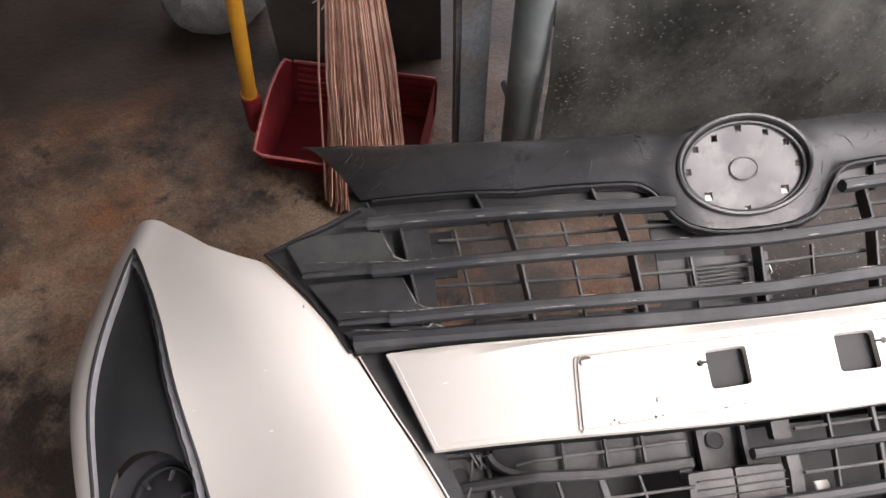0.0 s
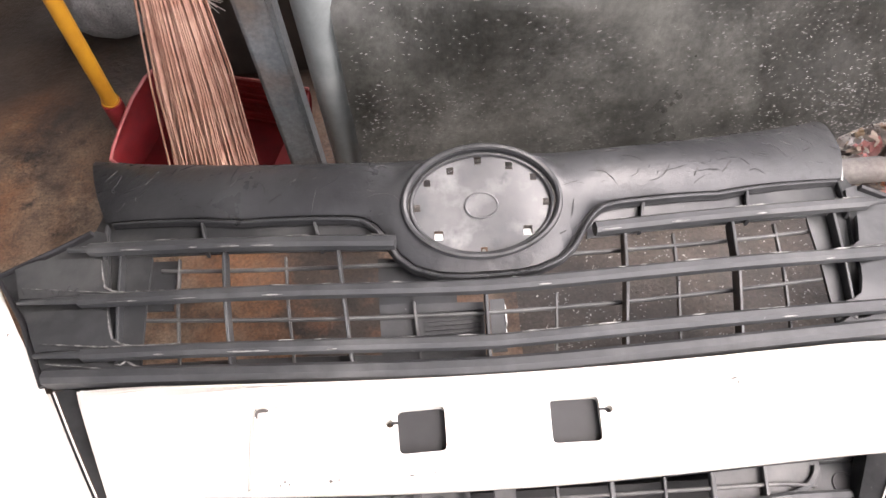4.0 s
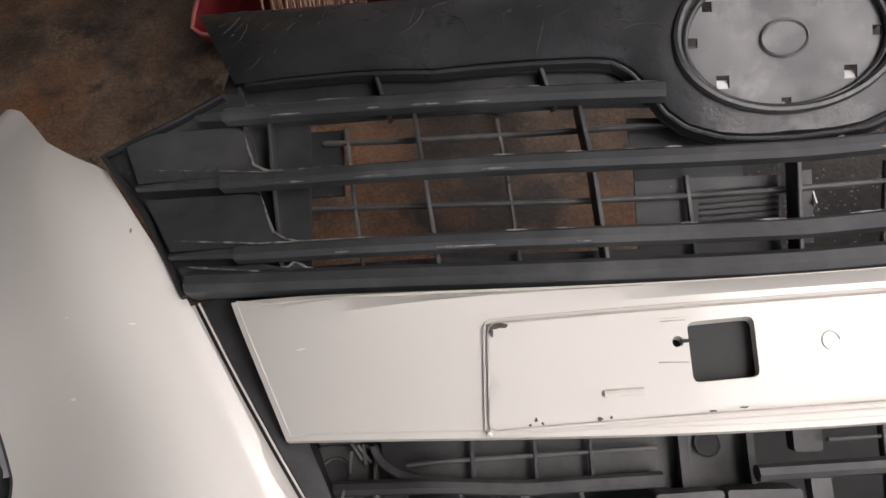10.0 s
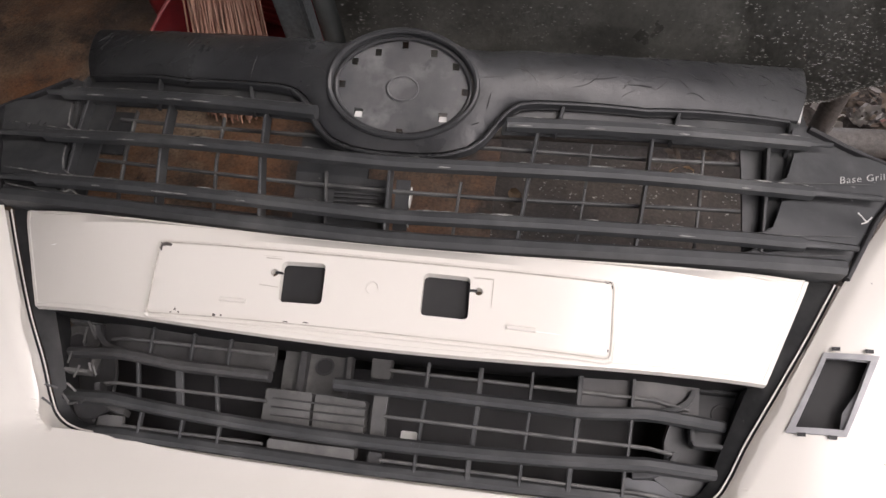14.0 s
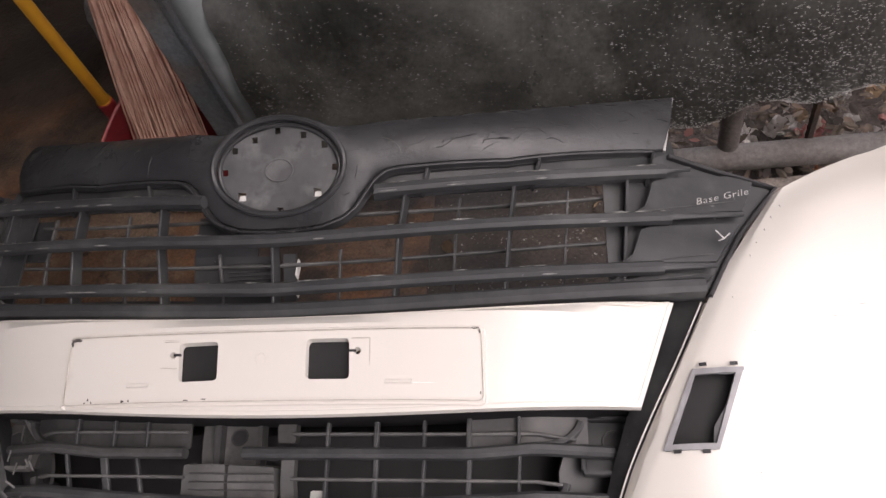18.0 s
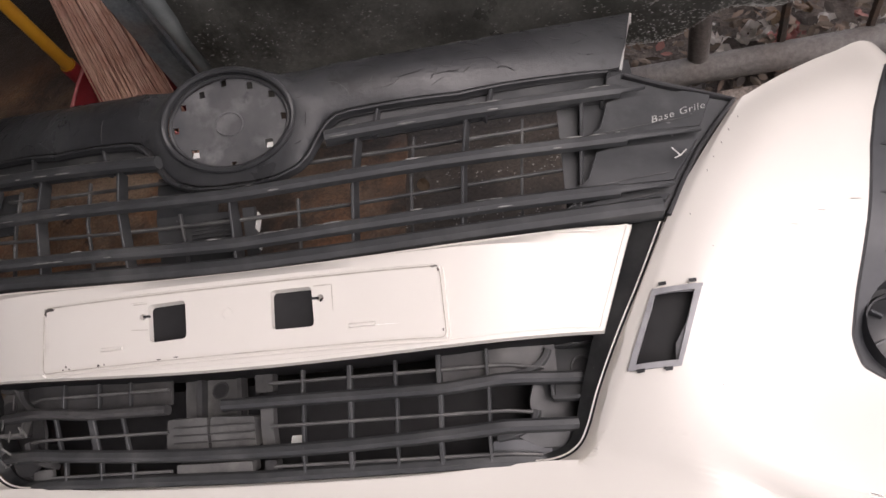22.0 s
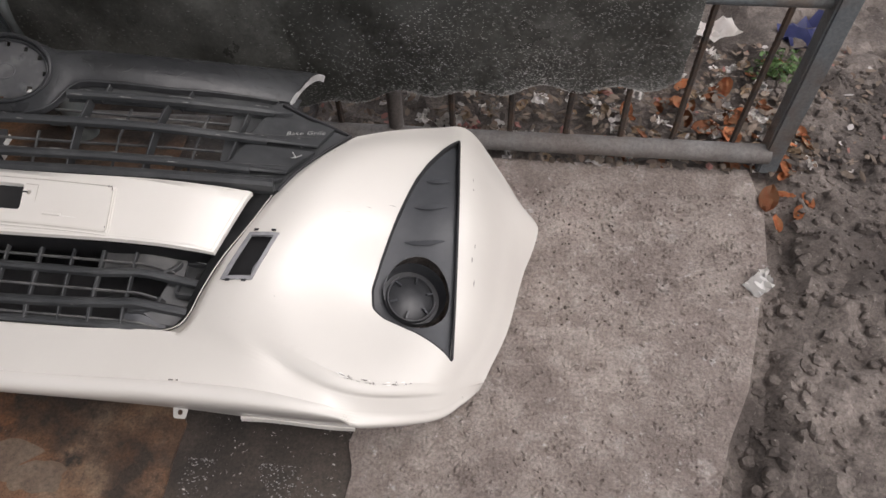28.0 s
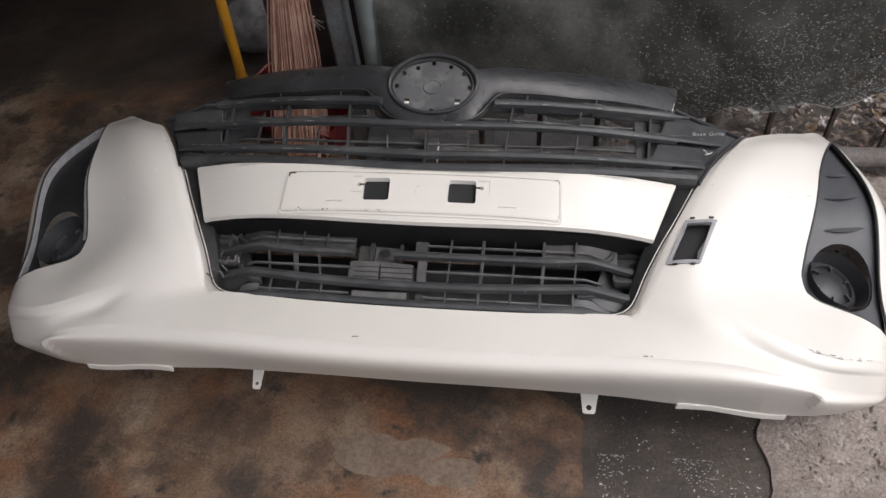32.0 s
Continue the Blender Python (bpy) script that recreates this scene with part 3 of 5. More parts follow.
for x in (-.357, -.245, -.131, -.003, .125, .236, .352):
    for a, b in ((Y_B, Y_S3), (Y_S3, Y_S2), (Y_S2, Y_S1)):
        if b is Y_S1 and abs(x) < .1:
            continue
        upright("fin", x, a(x), b(x), .0032, .018, -.008, .10 * math.copysign(1, x) if abs(x) > .1 else 0)
    if abs(x) > .1:
        upright("fin", x, Y_S1(x), bar_low(abs(x)) + .004, .0032, .010, -.008, .25 * math.copysign(1, x), zf=upper_z)
for x in (-.301, -.188, -.067, .061, .181, .293):
    for a, b in ((Y_B, Y_S3), (Y_S3, Y_S2), (Y_S2, Y_S1)):
        if b is Y_S1 and abs(x) < .1:
            continue
        upright("thin_upright", x, a(x), b(x), .0028, .005, -.020, .08 * math.copysign(1, x), material=M_THIN)


def blank(x0, x1, ya, yb, dz, material=None, parent=None):
    """Closed cell behind the bars."""
    outer = [(x0, ya(x0)), (x1, ya(x1)), (x1, yb(x1)), (x0, yb(x0))]
    bm = sheet(outer, lambda x, y: Vector((x, y, gz(x, y) + dz)), h=.03, thick=.003)
    return part("blank_panel", bm, material or M_PLASTIC, parent or grille)


for x0, x1 in ((-.425, -.09), (.10, .425)):
    outer = [(x0 + (x1 - x0) * k / 12, Y_S1(x0 + (x1 - x0) * k / 12)) for k in range(13)]
    outer += [(x, bar_low(abs(x)) + .022) for x, _ in outer[::-1]]
    part("blank_panel", sheet(outer, lambda x, y: Vector((x, y, upper_z(x, y) - .012)), h=.02, thick=.003), M_PLASTIC, grille)
for s in (1, -1):
    for a, b in ((Y_B, Y_S3), (Y_S3, Y_S2), (Y_S2, Y_S1)):
        blank(*sorted((s * .340, s * .420)), a, b, -.013)
blank(-.105, -.005, Y_S3, Y_S2, -.026)
blank(-.37, .0, Y_B, Y_S3, -.026)
blank(-.105, -.03, Y_S2, Y_S1, -.026)
blank(-.375, -.315, Y_S2, Y_S1, -.024)
blank(.001, .015, Y_S3, Y_S2, -.022)
for k in range(9):
    y = .017 + .0036 * k
    slat("moulded_line", -.062, -.008, lambda x: y, .0012, .002, -.0235, n=2)

# cheeks where the slats run together
def cheek_edge(y):
    return chain([(.005, .430), (.013, .434), (.082, .473), (.147, .521)], y)


# pale tone for worn cheek edges and for highlights painted on the slats
M_WORN_GLINT = mat("pale_wear_and_glint", (0.26, 0.26, 0.25), 0.5, colour2=(0.05, 0.05, 0.05), scale=70.0, spread=(0.4, 0.6))
for s in (1, -1):
    poly = [(s * .372, .010), (s * .432, .012), (s * .474, .082), (s * .521, .146), (s * .464, .162), (s * .410, .178), (s * .396, .172), (s * .384, .115), (s * .378, .050)]
    bm = sheet(poly, lambda x, y: Vector((x, y, gz(x, y) - .007)), h=.014, thick=.003, skirt=.012)
    part("cheek", bm, M_PLASTIC, grille, "black plastic cheek with marker writing" if s > 0 else "")
    for ya, yb, xl in ((Y_B, Y_S3, .352), (Y_S3, Y_S2, .367), (Y_S2, Y_S1, .384)):
        xr = cheek_edge(ya(.43) + .004) - .004
        xt = min(cheek_edge(yb(.46) - .008) - .004, .498)
        edge_ = [(xl + .008, yb(xl) - .009), (xl + .002, (ya(xl) + yb(xl)) / 2), (xl - .003, ya(xl) + .014), (xl - .012, ya(xl) + .0085), (xl - .024, ya(xl) + .0065)]
        p = edge_ + [(x, ya(x) + .005) for x in np.linspace(xl, xr, 8)] + [(x, min(yb(x) - .007, .168 - .243 * (x - .412))) for x in np.linspace(xt, xl + .02, 8)]

        def panel_place(x, y):
            f = (y - ya(x)) / (yb(x) - ya(x))
            near_edge = max(0, 1 - max(0, abs(x) - xl + .02) / .03)
            return Vector((x, y, gz(x, y) + .006 - .006 * f - .006 * near_edge ** 2))
        bm = sheet([(s * x, y) for x, y in p], panel_place, h=.012, thick=.002, skirt=.006)
        part("cheek_panel", bm, M_PLASTIC, grille)
        worn = [panel_place(s * x, y) + Vector((0, 0, .0006)) for x, y in edge_]
        part("worn_edge", sweep(worn, box_profile(.0016 if s < 0 else .0010, .0012), scale=[.3, 1, 1.3, 1, .3]), M_WORN_GLINT if s < 0 else M_PLASTIC, grille)
        line_ = [(s * x, ya(x) + .001, gz(x, ya(x)) + .0055) for x in np.linspace(.36, xr, 12)]
        if ya is not Y_B:
            part("cheek_ridge", sweep(line_, box_profile(.007, .006, .35), scale=list(np.linspace(1.6, .7, 12)), flat=True), M_PLASTIC, grille)
    rw = random.Random(70 + s)
    for ya in (Y_B, Y_S3, Y_S2):
        xr = cheek_edge(ya(.43) + .004) - .006
        # thin pale line along each cheek ridge
        worn = [(s * x, ya(x) + .0065 + .010 * (x - .38) / .1, gz(x, ya(x)) + .0085) for x in np.linspace(.372, xr, 9)]
        part("worn_line", sweep(worn, box_profile(.0012 if s < 0 else .0008, .0008), scale=[.3] + [rw.uniform(.5, 1.3) for _ in range(7)] + [.3]), M_WORN_GLINT if s < 0 else M_THIN, grille, "pale line along the ridge")
    top_ = [(s * x, Y_S1(x) + .001, gz(x, Y_S1(x)) + .0045) for x in np.linspace(.38, .432, 8)]
    part("cheek_ridge", sweep(top_, box_profile(.008, .006, .35), scale=list(np.linspace(1.4, .6, 8)), flat=True), M_PLASTIC, grille)
    border = [(.436, .010), (.456, .048), (.475, .082), (.498, .114), (.523, .147), (.49, .154), (.45, .163), (.412, .174)]
    part("cheek_border", sweep([(s * x, y, gz(x, y) - .005) for x, y in border], box_profile(.005, .010, .3)), M_HOLE, grille)

# highlights and wear painted as pale dashes along the front edges of the slats
rw = random.Random(91)
for yf, x0, x1 in ((Y_S3, -.39, .39), (Y_S2, -.40, .40), (Y_S1, -.40, -.09), (Y_S1, .11, .40)):
    for k in range(int((x1 - x0) * 30)):
        x = x0 + (x1 - x0) * rw.random() ** (1.5 if x0 < -.3 and x1 > .3 else 1)
        L, off = rw.uniform(.004, .028), rw.choice((-.0052, .0052, .0052))
        xs = [min(max(x + L * f, x0), x1) for f in (-.5, -.2, .2, .5)]
        if xs[3] - xs[0] < .003:
            continue
        part("worn_spot", sweep([(q, yf(q) + off, gz(q, yf(q)) + .0092) for q in xs], box_profile(rw.uniform(.0008, .0018), .0014), scale=[.3, 1, .8, .3]), M_WORN_GLINT, grille)

# hood-edge bar with the emblem lobe
out = []
for x in [.412, .40, .37, .34, .31, .28, .24, .2, .16, .13, .114, .108, .102, .092, .086, .080, .074, .068, .06, .047, .03, 0]:
    out.append((x, bar_low(x)))
top_line = [(x, bar_high(x)) for x in (.42, .40, .36, .32, .28, .24, .2, .16, .12, .08, .04)]
right = out[::-1] + [(.424, .240), (.440, bar_high(.440) - .002)] + top_line
left = [(-x, y) for x, y in out[::-1] + [(.440, .262), (.486, bar_high(.486) - .002), (.46, bar_high(.46))] + top_line][::-1]
outline = right + [(0, bar_high(0))] + left[:-1]
bm = sheet(outline, bar_point, h=.011, holes=[oval(*EMB, .071, .0435, 40)], thick=.003, skirt=.004)
bar = part("hood_edge_bar", bm, M_BAR, bumper, "scuffed black plastic grille top bar")


def below_bar(s, away, drop):
    """A line that follows the lower contour of the bar, set off from it."""
    xs_ = np.linspace(0, .395, 80)
    line = []
    for k, x in enumerate(xs_):
        a, b = max(x - .004, 0), x + .004
        t = Vector((b - a, bar_low(b) - bar_low(a))).normalized()
        qx, qy = x + t.y * away, bar_low(x) - t.x * away
        line.append(Vector((s * qx, qy, bar_z(x, bar_low(x)) + drop)))
    return line


for s in (1, -1):
    # black strip paints the shadow line in the gap under the bar
    part("trim_gap", sweep(below_bar(s, .0030, -.011), box_profile(.010, .003, .2)), M_HOLE, bar)
    part("trim_lip", sweep(below_bar(s, .0060, -.0070), box_profile(.0034, .010, .3)), M_BAR, bar)
rb = random.Random(77)
M_GOUGE = mat("grey_gouge", (0.085, 0.085, 0.083), 0.5, colour2=(0.045, 0.045, 0.045), scale=200.0)
for k in range(170):
    x = rb.uniform(-.44, .42)
    y = bar_low(abs(x)) + (bar_high(abs(x)) - bar_low(abs(x))) * rb.uniform(.1, .9)
    if ((x - EMB[0]) / .082) ** 2 + ((y - EMB[1]) / .054) ** 2 < 1 or bar_high(abs(x)) - bar_low(abs(x)) < .02:
        continue
    a, L, bend = rb.gauss(.25, .6), .004 + .030 * rb.random() ** 2.2, rb.uniform(-.8, .8)
    path = [bar_point(x + L * (f - .5) * math.cos(a + bend * f), min(y + L * (f - .5) * math.sin(a + bend * f), bar_high(abs(x)) - .002)) + Vector((0, 0, .0003)) for f in np.linspace(0, 1, 5)]
    part("scratch", sweep(path, box_profile(rb.uniform(.0005, .0013), .0005), scale=[.2, 1, .7, 1, .2]), M_GOUGE if k % 3 == 0 else M_HOLE, bar)

# light catching the bar's end thickness is painted as a pale strip
M_BAREDGE = mat("pale_lit_plastic_edge", (0.50, 0.50, 0.49), 0.5, colour2=(0.35, 0.35, 0.34), scale=40.0)
path = [bar_point(.412 + .026 * f, .203 + .122 * f) + Vector((.0015, 0, -.009)) for f in np.linspace(0, 1, 9)]
part("bar_end", sweep(path, box_profile(.003, .012)), M_BAREDGE, bar, "end edge of the bar, painted pale as if lit")


def emb_point(a, r, lift=0.0):
    x, y = EMB[0] + .071 * r * math.cos(a), EMB[1] + .0435 * r * math.sin(a)
    return Vector((x, y, bar_z(x, y) + lift))


for r, w, lift in ((1.045, .0032, .0005), (.955, .0022, -.004)):
    path = [emb_point(a, r, lift) for a in np.linspace(0, 2 * math.pi, 61)]
    part("emblem_ring", sweep(path, ring_profile(w, 8), caps=False), M_BAR, bar)
SQ = []
for k, (ex, ey) in enumerate(((0, -.88), (.62, -.55), (.90, .02), (.74, .52), (.41, .75), (-.02, .90), (-.41, .75), (-.74, .52), (-.90, .02), (-.62, -.55))):
    c = (EMB[0] + .069 * ex, EMB[1] + .0418 * ey)
    d = .0044 if k in (1, 9) else .0033
    SQ.append([(c[0] - d, c[1] - d * .9), (c[0] + d, c[1] - d * .9), (c[0] + d, c[1] + d * .9), (c[0] - d, c[1] + d * .9)])
bm = sheet(oval(*EMB, .069, .0418, 40), lambda x, y: Vector((x, y, bar_z(x, y) - .007 - .0015 * math.sin(60 * x + 20 * y))), h=.009, holes=SQ, thick=.002, skirt=0)
disc = part("emblem_seat", bm, M_DISC, bar, "dusty grey oval emblem seat with clip holes")
path = [Vector((EMB[0] + .0155 * math.cos(a), EMB[1] + .0105 * math.sin(a), 0)) for a in np.linspace(0, 2 * math.pi, 33)]
path = [Vector((p.x, p.y, bar_z(p.x, p.y) - .0065)) for p in path]
part("centre_ring", sweep(path, ring_profile(.0011, 6), caps=False), M_DISC, disc)

for k in (0, 1, 9):
    q = SQ[k]
    cx, cy = sum(p[0] for p in q) / 4, sum(p[1] for p in q) / 4
    z = bar_z(cx, cy) - (.0085 if k else .012)
    part("clip", block(cx - (.0040 if k else .0016), cx + (.0040 if k else .0016), cy - .0038, cy + .0038, z - .003, z, .0004), M_WHITE_CLIP, disc, "white plastic clip")
for ya, yb in ((.031, .051), (.014, .030), (-.006, .005)):
    part("pale_strip", block(.0152, .0163, ya, yb, gz(0, ya) - .026, gz(0, ya) - .017), M_WHITE_CLIP, grille, "white strip on the fin")

# ---- dark surround and lower grille ----
EDGE_R = [(.430, .006, .334, .034), (.404, -.045, .321, .030), (.374, -.100, .307, .024), (.352, -.142, .286, .018), (.339, -.172, .270, .015), (.327, -.190, .263, .013), (.306, -.2005, .260, .011), (.270, -.2035, .260, .011), (.15, -.2065, .260, .011), (.0, -.208, .2605, .011)]
ring_ = EDGE_R + [(-x, y, z, w) for x, y, z, w in EDGE_R[-2::-1]]
ring_ = [catmull(np.array(ring_), t) for t in np.linspace(0, len(ring_) - 1, 110)]


def opening_rows(offsets):
    """Lines that follow the opening: (inwards, inwards as a share of the band, down)."""
    rows_ = []
    for d, share, dz in offsets:
        line = []
        for i, (x, y, z, w) in enumerate(ring_):
            a, b = ring_[max(i - 1, 0)], ring_[min(i + 1, len(ring_) - 1)]
            t = Vector((b[0] - a[0], b[1] - a[1])).normalized()
            line.append(Vector((x + t.y * (d + share * w), y - t.x * (d + share * w), z + dz)))
        rows_.append(line)
    return rows_


def loft(name, rows_, material, parent, thick, label=""):
    bm = bmesh.new()
    vs_ = [[bm.verts.new(p) for p in line] for line in rows_]
    for a, b in zip(vs_, vs_[1:]):
        for k in range(len(a) - 1):
            bm.faces.new((a[k], a[k + 1], b[k + 1], b[k]))
    bmesh.ops.solidify(bm, geom=bm.faces[:], thickness=thick)
    return part(name, bm, material, parent, label)


loft("opening_flange", opening_rows([(-.012, 0, .001), (-.004, 0, -.0005), (-.0005, 0, -.003)]), M_PAINT, bumper, .0015, "cream-white flange round the opening")
loft("opening_groove", opening_rows([(-.002, 0, -.006), (.003, 0, -.006)]), M_HOLE, bumper, .002)
line = opening_rows([(.0026, 0, -.0035)])[0]
part("opening_rim", sweep(line, ring_profile(.0009, 6)), M_PAINT, bumper, "thin pale rim of the opening")
loft("opening_surround", opening_rows([(.004, 0, -.006), (0, .55, -.008), (0, 1, -.012), (.001, 1, -.040)]), M_PLASTIC, bumper, .002)
lower = new("lower_grille")
lower.parent = bumper
lower["label"] = "dusty black plastic lower air-intake grille"
LS1 = lambda x: -.134 + .010 * max(0, abs(x) - .20) / .12
LS2 = lambda x: -.181 + .010 * (abs(x) / .27) ** 2
TOP_L = -.086
slat("grille_rail", -.30, .305, lambda x: -.2025 + .004 * abs(x) / .33, .012, .014, -.004, zf=lower_z, parent=lower)
slat("slat", -.335, -.103, LS1, .010, .014, .002, zf=lower_z, parent=lower, material=M_DUSTY)
slat("slat", -.038, .335, LS1, .011, .014, .002, zf=lower_z, parent=lower)
slat("slat", -.326, .326, LS2, .012, .016, .003, zf=lower_z, parent=lower, n=40)
for a, b, y in ((-.28, -.104, -.113), (-.277, -.104, -.156), (-.25, -.104, -.193)):
    slat("thin_bar", a, b, lambda x: y, .0026, .005, -.001, zf=lower_z, parent=lower, material=M_BOX)
for a, b, y in ((.014, .300, -.115), (.014, .285, -.157), (.014, .29, -.194)):
    slat("thin_bar", a, b, lambda x: y, .0028, .005, -.001, zf=lower_z, parent=lower, material=M_BOX)
for x in (-.233, -.189, -.150):
    upright("thin_upright", x - .040, LS2(x), LS1(x), .0034 if x != -.189 else .008, .006, -.001, -.22, zf=lower_z, parent=lower)
    upright("thin_upright", x, LS1(x), TOP_L, .003, .006, -.001, zf=lower_z, parent=lower)
    upright("thin_upright", x + .02, -.200, LS2(x), .003, .006, -.001, .1, zf=lower_z, parent=lower)
for x in (.052, .103, .152, .197, .246):
    k = .005 if x in (.103, .197) else .003
    upright("thin_upright", x + .008, LS2(x), LS1(x), k, .008, -.001, .06, zf=lower_z, parent=lower)
    upright("thin_upright", x + .003, LS1(x), TOP_L, k, .008, -.001, .03, zf=lower_z, parent=lower)
    upright("thin_upright", x, -.200, LS2(x), k, .008, -.001, .02, zf=lower_z, parent=lower)


def flat_piece(name, poly, dz, material, label="", r=.003, thick=.004):
    bm = sheet(rounded(poly, r), lambda x, y: Vector((x, y, lower_z(x, y) + dz + .002 * noise.noise(Vector((x * 30, y * 30, dz * 9))))), h=.012, thick=thick, skirt=0)
    return part(name, bm, material, lower, label)


for s in (1, -1):
    m_side = M_DUSTY if s < 0 else M_PLASTIC
    flat_piece("side_plate", [(s * .282, -.199), (s * .312, -.195), (s * .336, -.165), (s * .380, -.085), (s * .300, -.085), (s * .282, -.14)], -.022, m_side)
    for cx, cy, rx, ry in ((.250, -.092, .056, .034), (.250, -.150, .040, .030)):
        path = [(s * (cx + rx * math.sin(a)), cy - ry * math.cos(a), lower_z(cx + rx * math.sin(a), cy - ry * math.cos(a)) - .007) for a in np.linspace(0, 1.45, 11)]
        part("curved_bar", sweep(path, box_profile(.006, .016)), m_side, lower)
    flat_piece("corner_web", [(s * .265, LS2(.265) - .006), (s * .332, -.160), (s * .340, -.172), (s * .329, -.184), (s * .29, -.187)], -.003, M_PLASTIC if s > 0 else M_DUSTY)
flat_piece("blank_panel", [(.199, -.127), (.199, -.082), (.312, -.082), (.312, -.118)], -.006, M_DUSTY)
flat_piece("blank_panel", [(-.30, -.127), (-.30, -.082), (-.104, -.082), (-.104, -.127)], -.008, M_DUSTY)
flat_piece("blank_panel", [(-.285, -.200), (-.285, -.184), (-.252, -.184), (-.252, -.200)], -.004, M_BOX)
flat_piece("blank_panel", [(.244, -.199), (.244, -.182), (.30, -.180), (.30, -.197)], -.004, M_BEZEL)
flat_piece("top_cover", [(-.35, -.090), (.35, -.090), (.36, -.060), (-.36, -.060)], -.002, M_PLASTIC)
# dark sheet added for the shade in the cavity behind the lower grille
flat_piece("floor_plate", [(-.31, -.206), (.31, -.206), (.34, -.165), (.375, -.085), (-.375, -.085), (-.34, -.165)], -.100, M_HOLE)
# dusty mounting boxes
flat_piece("mount_box", [(-.103, -.141), (-.103, -.088), (-.030, -.088), (-.030, -.141)], -.036, M_BOX, "dusty grey moulded plate with a bolt hole", thick=.004)
flat_piece("mount_web", [(-.083, -.139), (-.083, -.088), (-.076, -.088), (-.076, -.139)], -.022, M_DUSTY, thick=.012)
flat_piece("mount_web", [(-.034, -.139), (-.034, -.088), (-.029, -.088), (-.029, -.139)], -.022, M_DUSTY, thick=.012)
flat_piece("mount_box", [(-.109, -.175), (-.107, -.143), (-.060, -.143), (-.060, -.175)], -.004, M_BOX, "dusty grey moulded box", thick=.02)
flat_piece("mount_box", [(-.057, -.175), (-.057, -.143), (-.006, -.145), (-.006, -.175)], -.005, M_BOX, "dusty grey moulded box", thick=.02)
flat_piece("mount_box", [(-.100, -.199), (-.100, -.187), (-.012, -.187), (-.012, -.199)], -.004, M_BOX, "dusty grey moulded box", thick=.02)
flat_piece("mount_web", [(.001, -.176), (.001, -.134), (.015, -.134), (.015, -.176)], -.006, M_BOX, thick=.012)
flat_piece("mount_web", [(.001, -.199), (.001, -.187), (.015, -.187), (.015, -.199)], -.006, M_DUSTY, thick=.012)
flat_piece("mount_web", [(-.006, -.121), (-.006, -.086), (.014, -.086), (.014, -.121)], -.008, M_DUSTY, thick=.012)
for y in (-.152, -.160, -.167):
    slat("moulded_rib", -.099, -.004, lambda x: y, .0014, .002, -.003, zf=lower_z, parent=lower, material=M_DUSTY)


def bolt_hole(x, y, z, r):
    bm = bmesh.new()
    # solid dark disc stands in for the shade inside the hole
    sweep([(x, y, z - .0005), (x, y, z + .0008)], ring_profile(r, 18), up=(0, 1, 0), bm=bm)
    part("bolt_hole", bm, M_HOLE, lower)
    path = [(x + (r + .001) * math.cos(a), y + (r + .001) * math.sin(a), z + .0006) for a in np.linspace(0, 2 * math.pi, 19)]
    part("bolt_collar", sweep(path, ring_profile(.0012, 5), caps=False), M_DUSTY, lower)


bolt_hole(-.0595, -.108, .2668, .0080)
for s in (1, -1):
    part("bolt_box", block(min(s * .306, s * .352), max(s * .306, s * .352), -.142, -.088, .246, .262, .003), M_PLASTIC if s > 0 else M_DUSTY, lower)
    bolt_hole(s * .337, -.111, .262, .0100)
    for a, b, c, d in ((.304, .308, -.142, -.088), (.306, .350, -.090, -.086), (.306, .350, -.145, -.141)):
        part("box_rim", block(min(s * a, s * b), max(s * a, s * b), c, d, .258, .270, .001), M_PLASTIC if s > 0 else M_BOX, lower)
r = random.Random(3)
for k in range(16):
    x, y = -.345 + .050 * r.random(), -.185 + .09 * r.random()
    a = r.uniform(0, 3.1)
    d = Vector((math.cos(a), math.sin(a), .3)) * r.uniform(.006, .016)
    part("torn_edge", sweep([Vector((x, y, .268)), Vector((x, y, .272)) + d], box_profile(.0022, .0012)), M_BOX, lower)
part("white_scrap", block(.030, .046, -.172, -.163, .262, .266, .001), M_WHITE_CLIP, lower, "white plastic scrap caught behind the bars")

# under-tray and clips
bm = bmesh.new()
rows_ = [[bm.verts.new((x, y - .02 * (abs(x) / .6) ** 2 * 0, z)) for x in np.linspace(-.46, .46, 21)] for y, z in ((-.258, .146), (-.240, .105), (-.222, .088), (-.10, .080), (.02, .105))]
for r, q in zip(rows_, rows_[1:]):
    for k in range(20):
        bm.faces.new((r[k], r[k + 1], q[k + 1], q[k]))
bmesh.ops.solidify(bm, geom=bm.faces[:], thickness=.003)
part("under_tray", bm, M_HOLE, bumper, "black plastic under-tray")
for x in (-.29, .285):
    yc = -.243
    k = 1 if x > 0 else .7
    q = [(x - .015 * k, yc + .022), (x + .015 * k, yc + .022), (x + .010 * k, yc - .010), (x - .010 * k, yc - .010)]
    bm = sheet(rounded(q, .004), lambda a, b: Vector((a, b, (.062 if x > 0 else .060) + .5 * (b - yc))), h=.01, holes=[oval(x, yc - .001, .0045 * k, .004 * k, 12)], thick=.002)
    part("mounting_tab", bm, M_PAINT, bumper)

bm = bmesh.new()
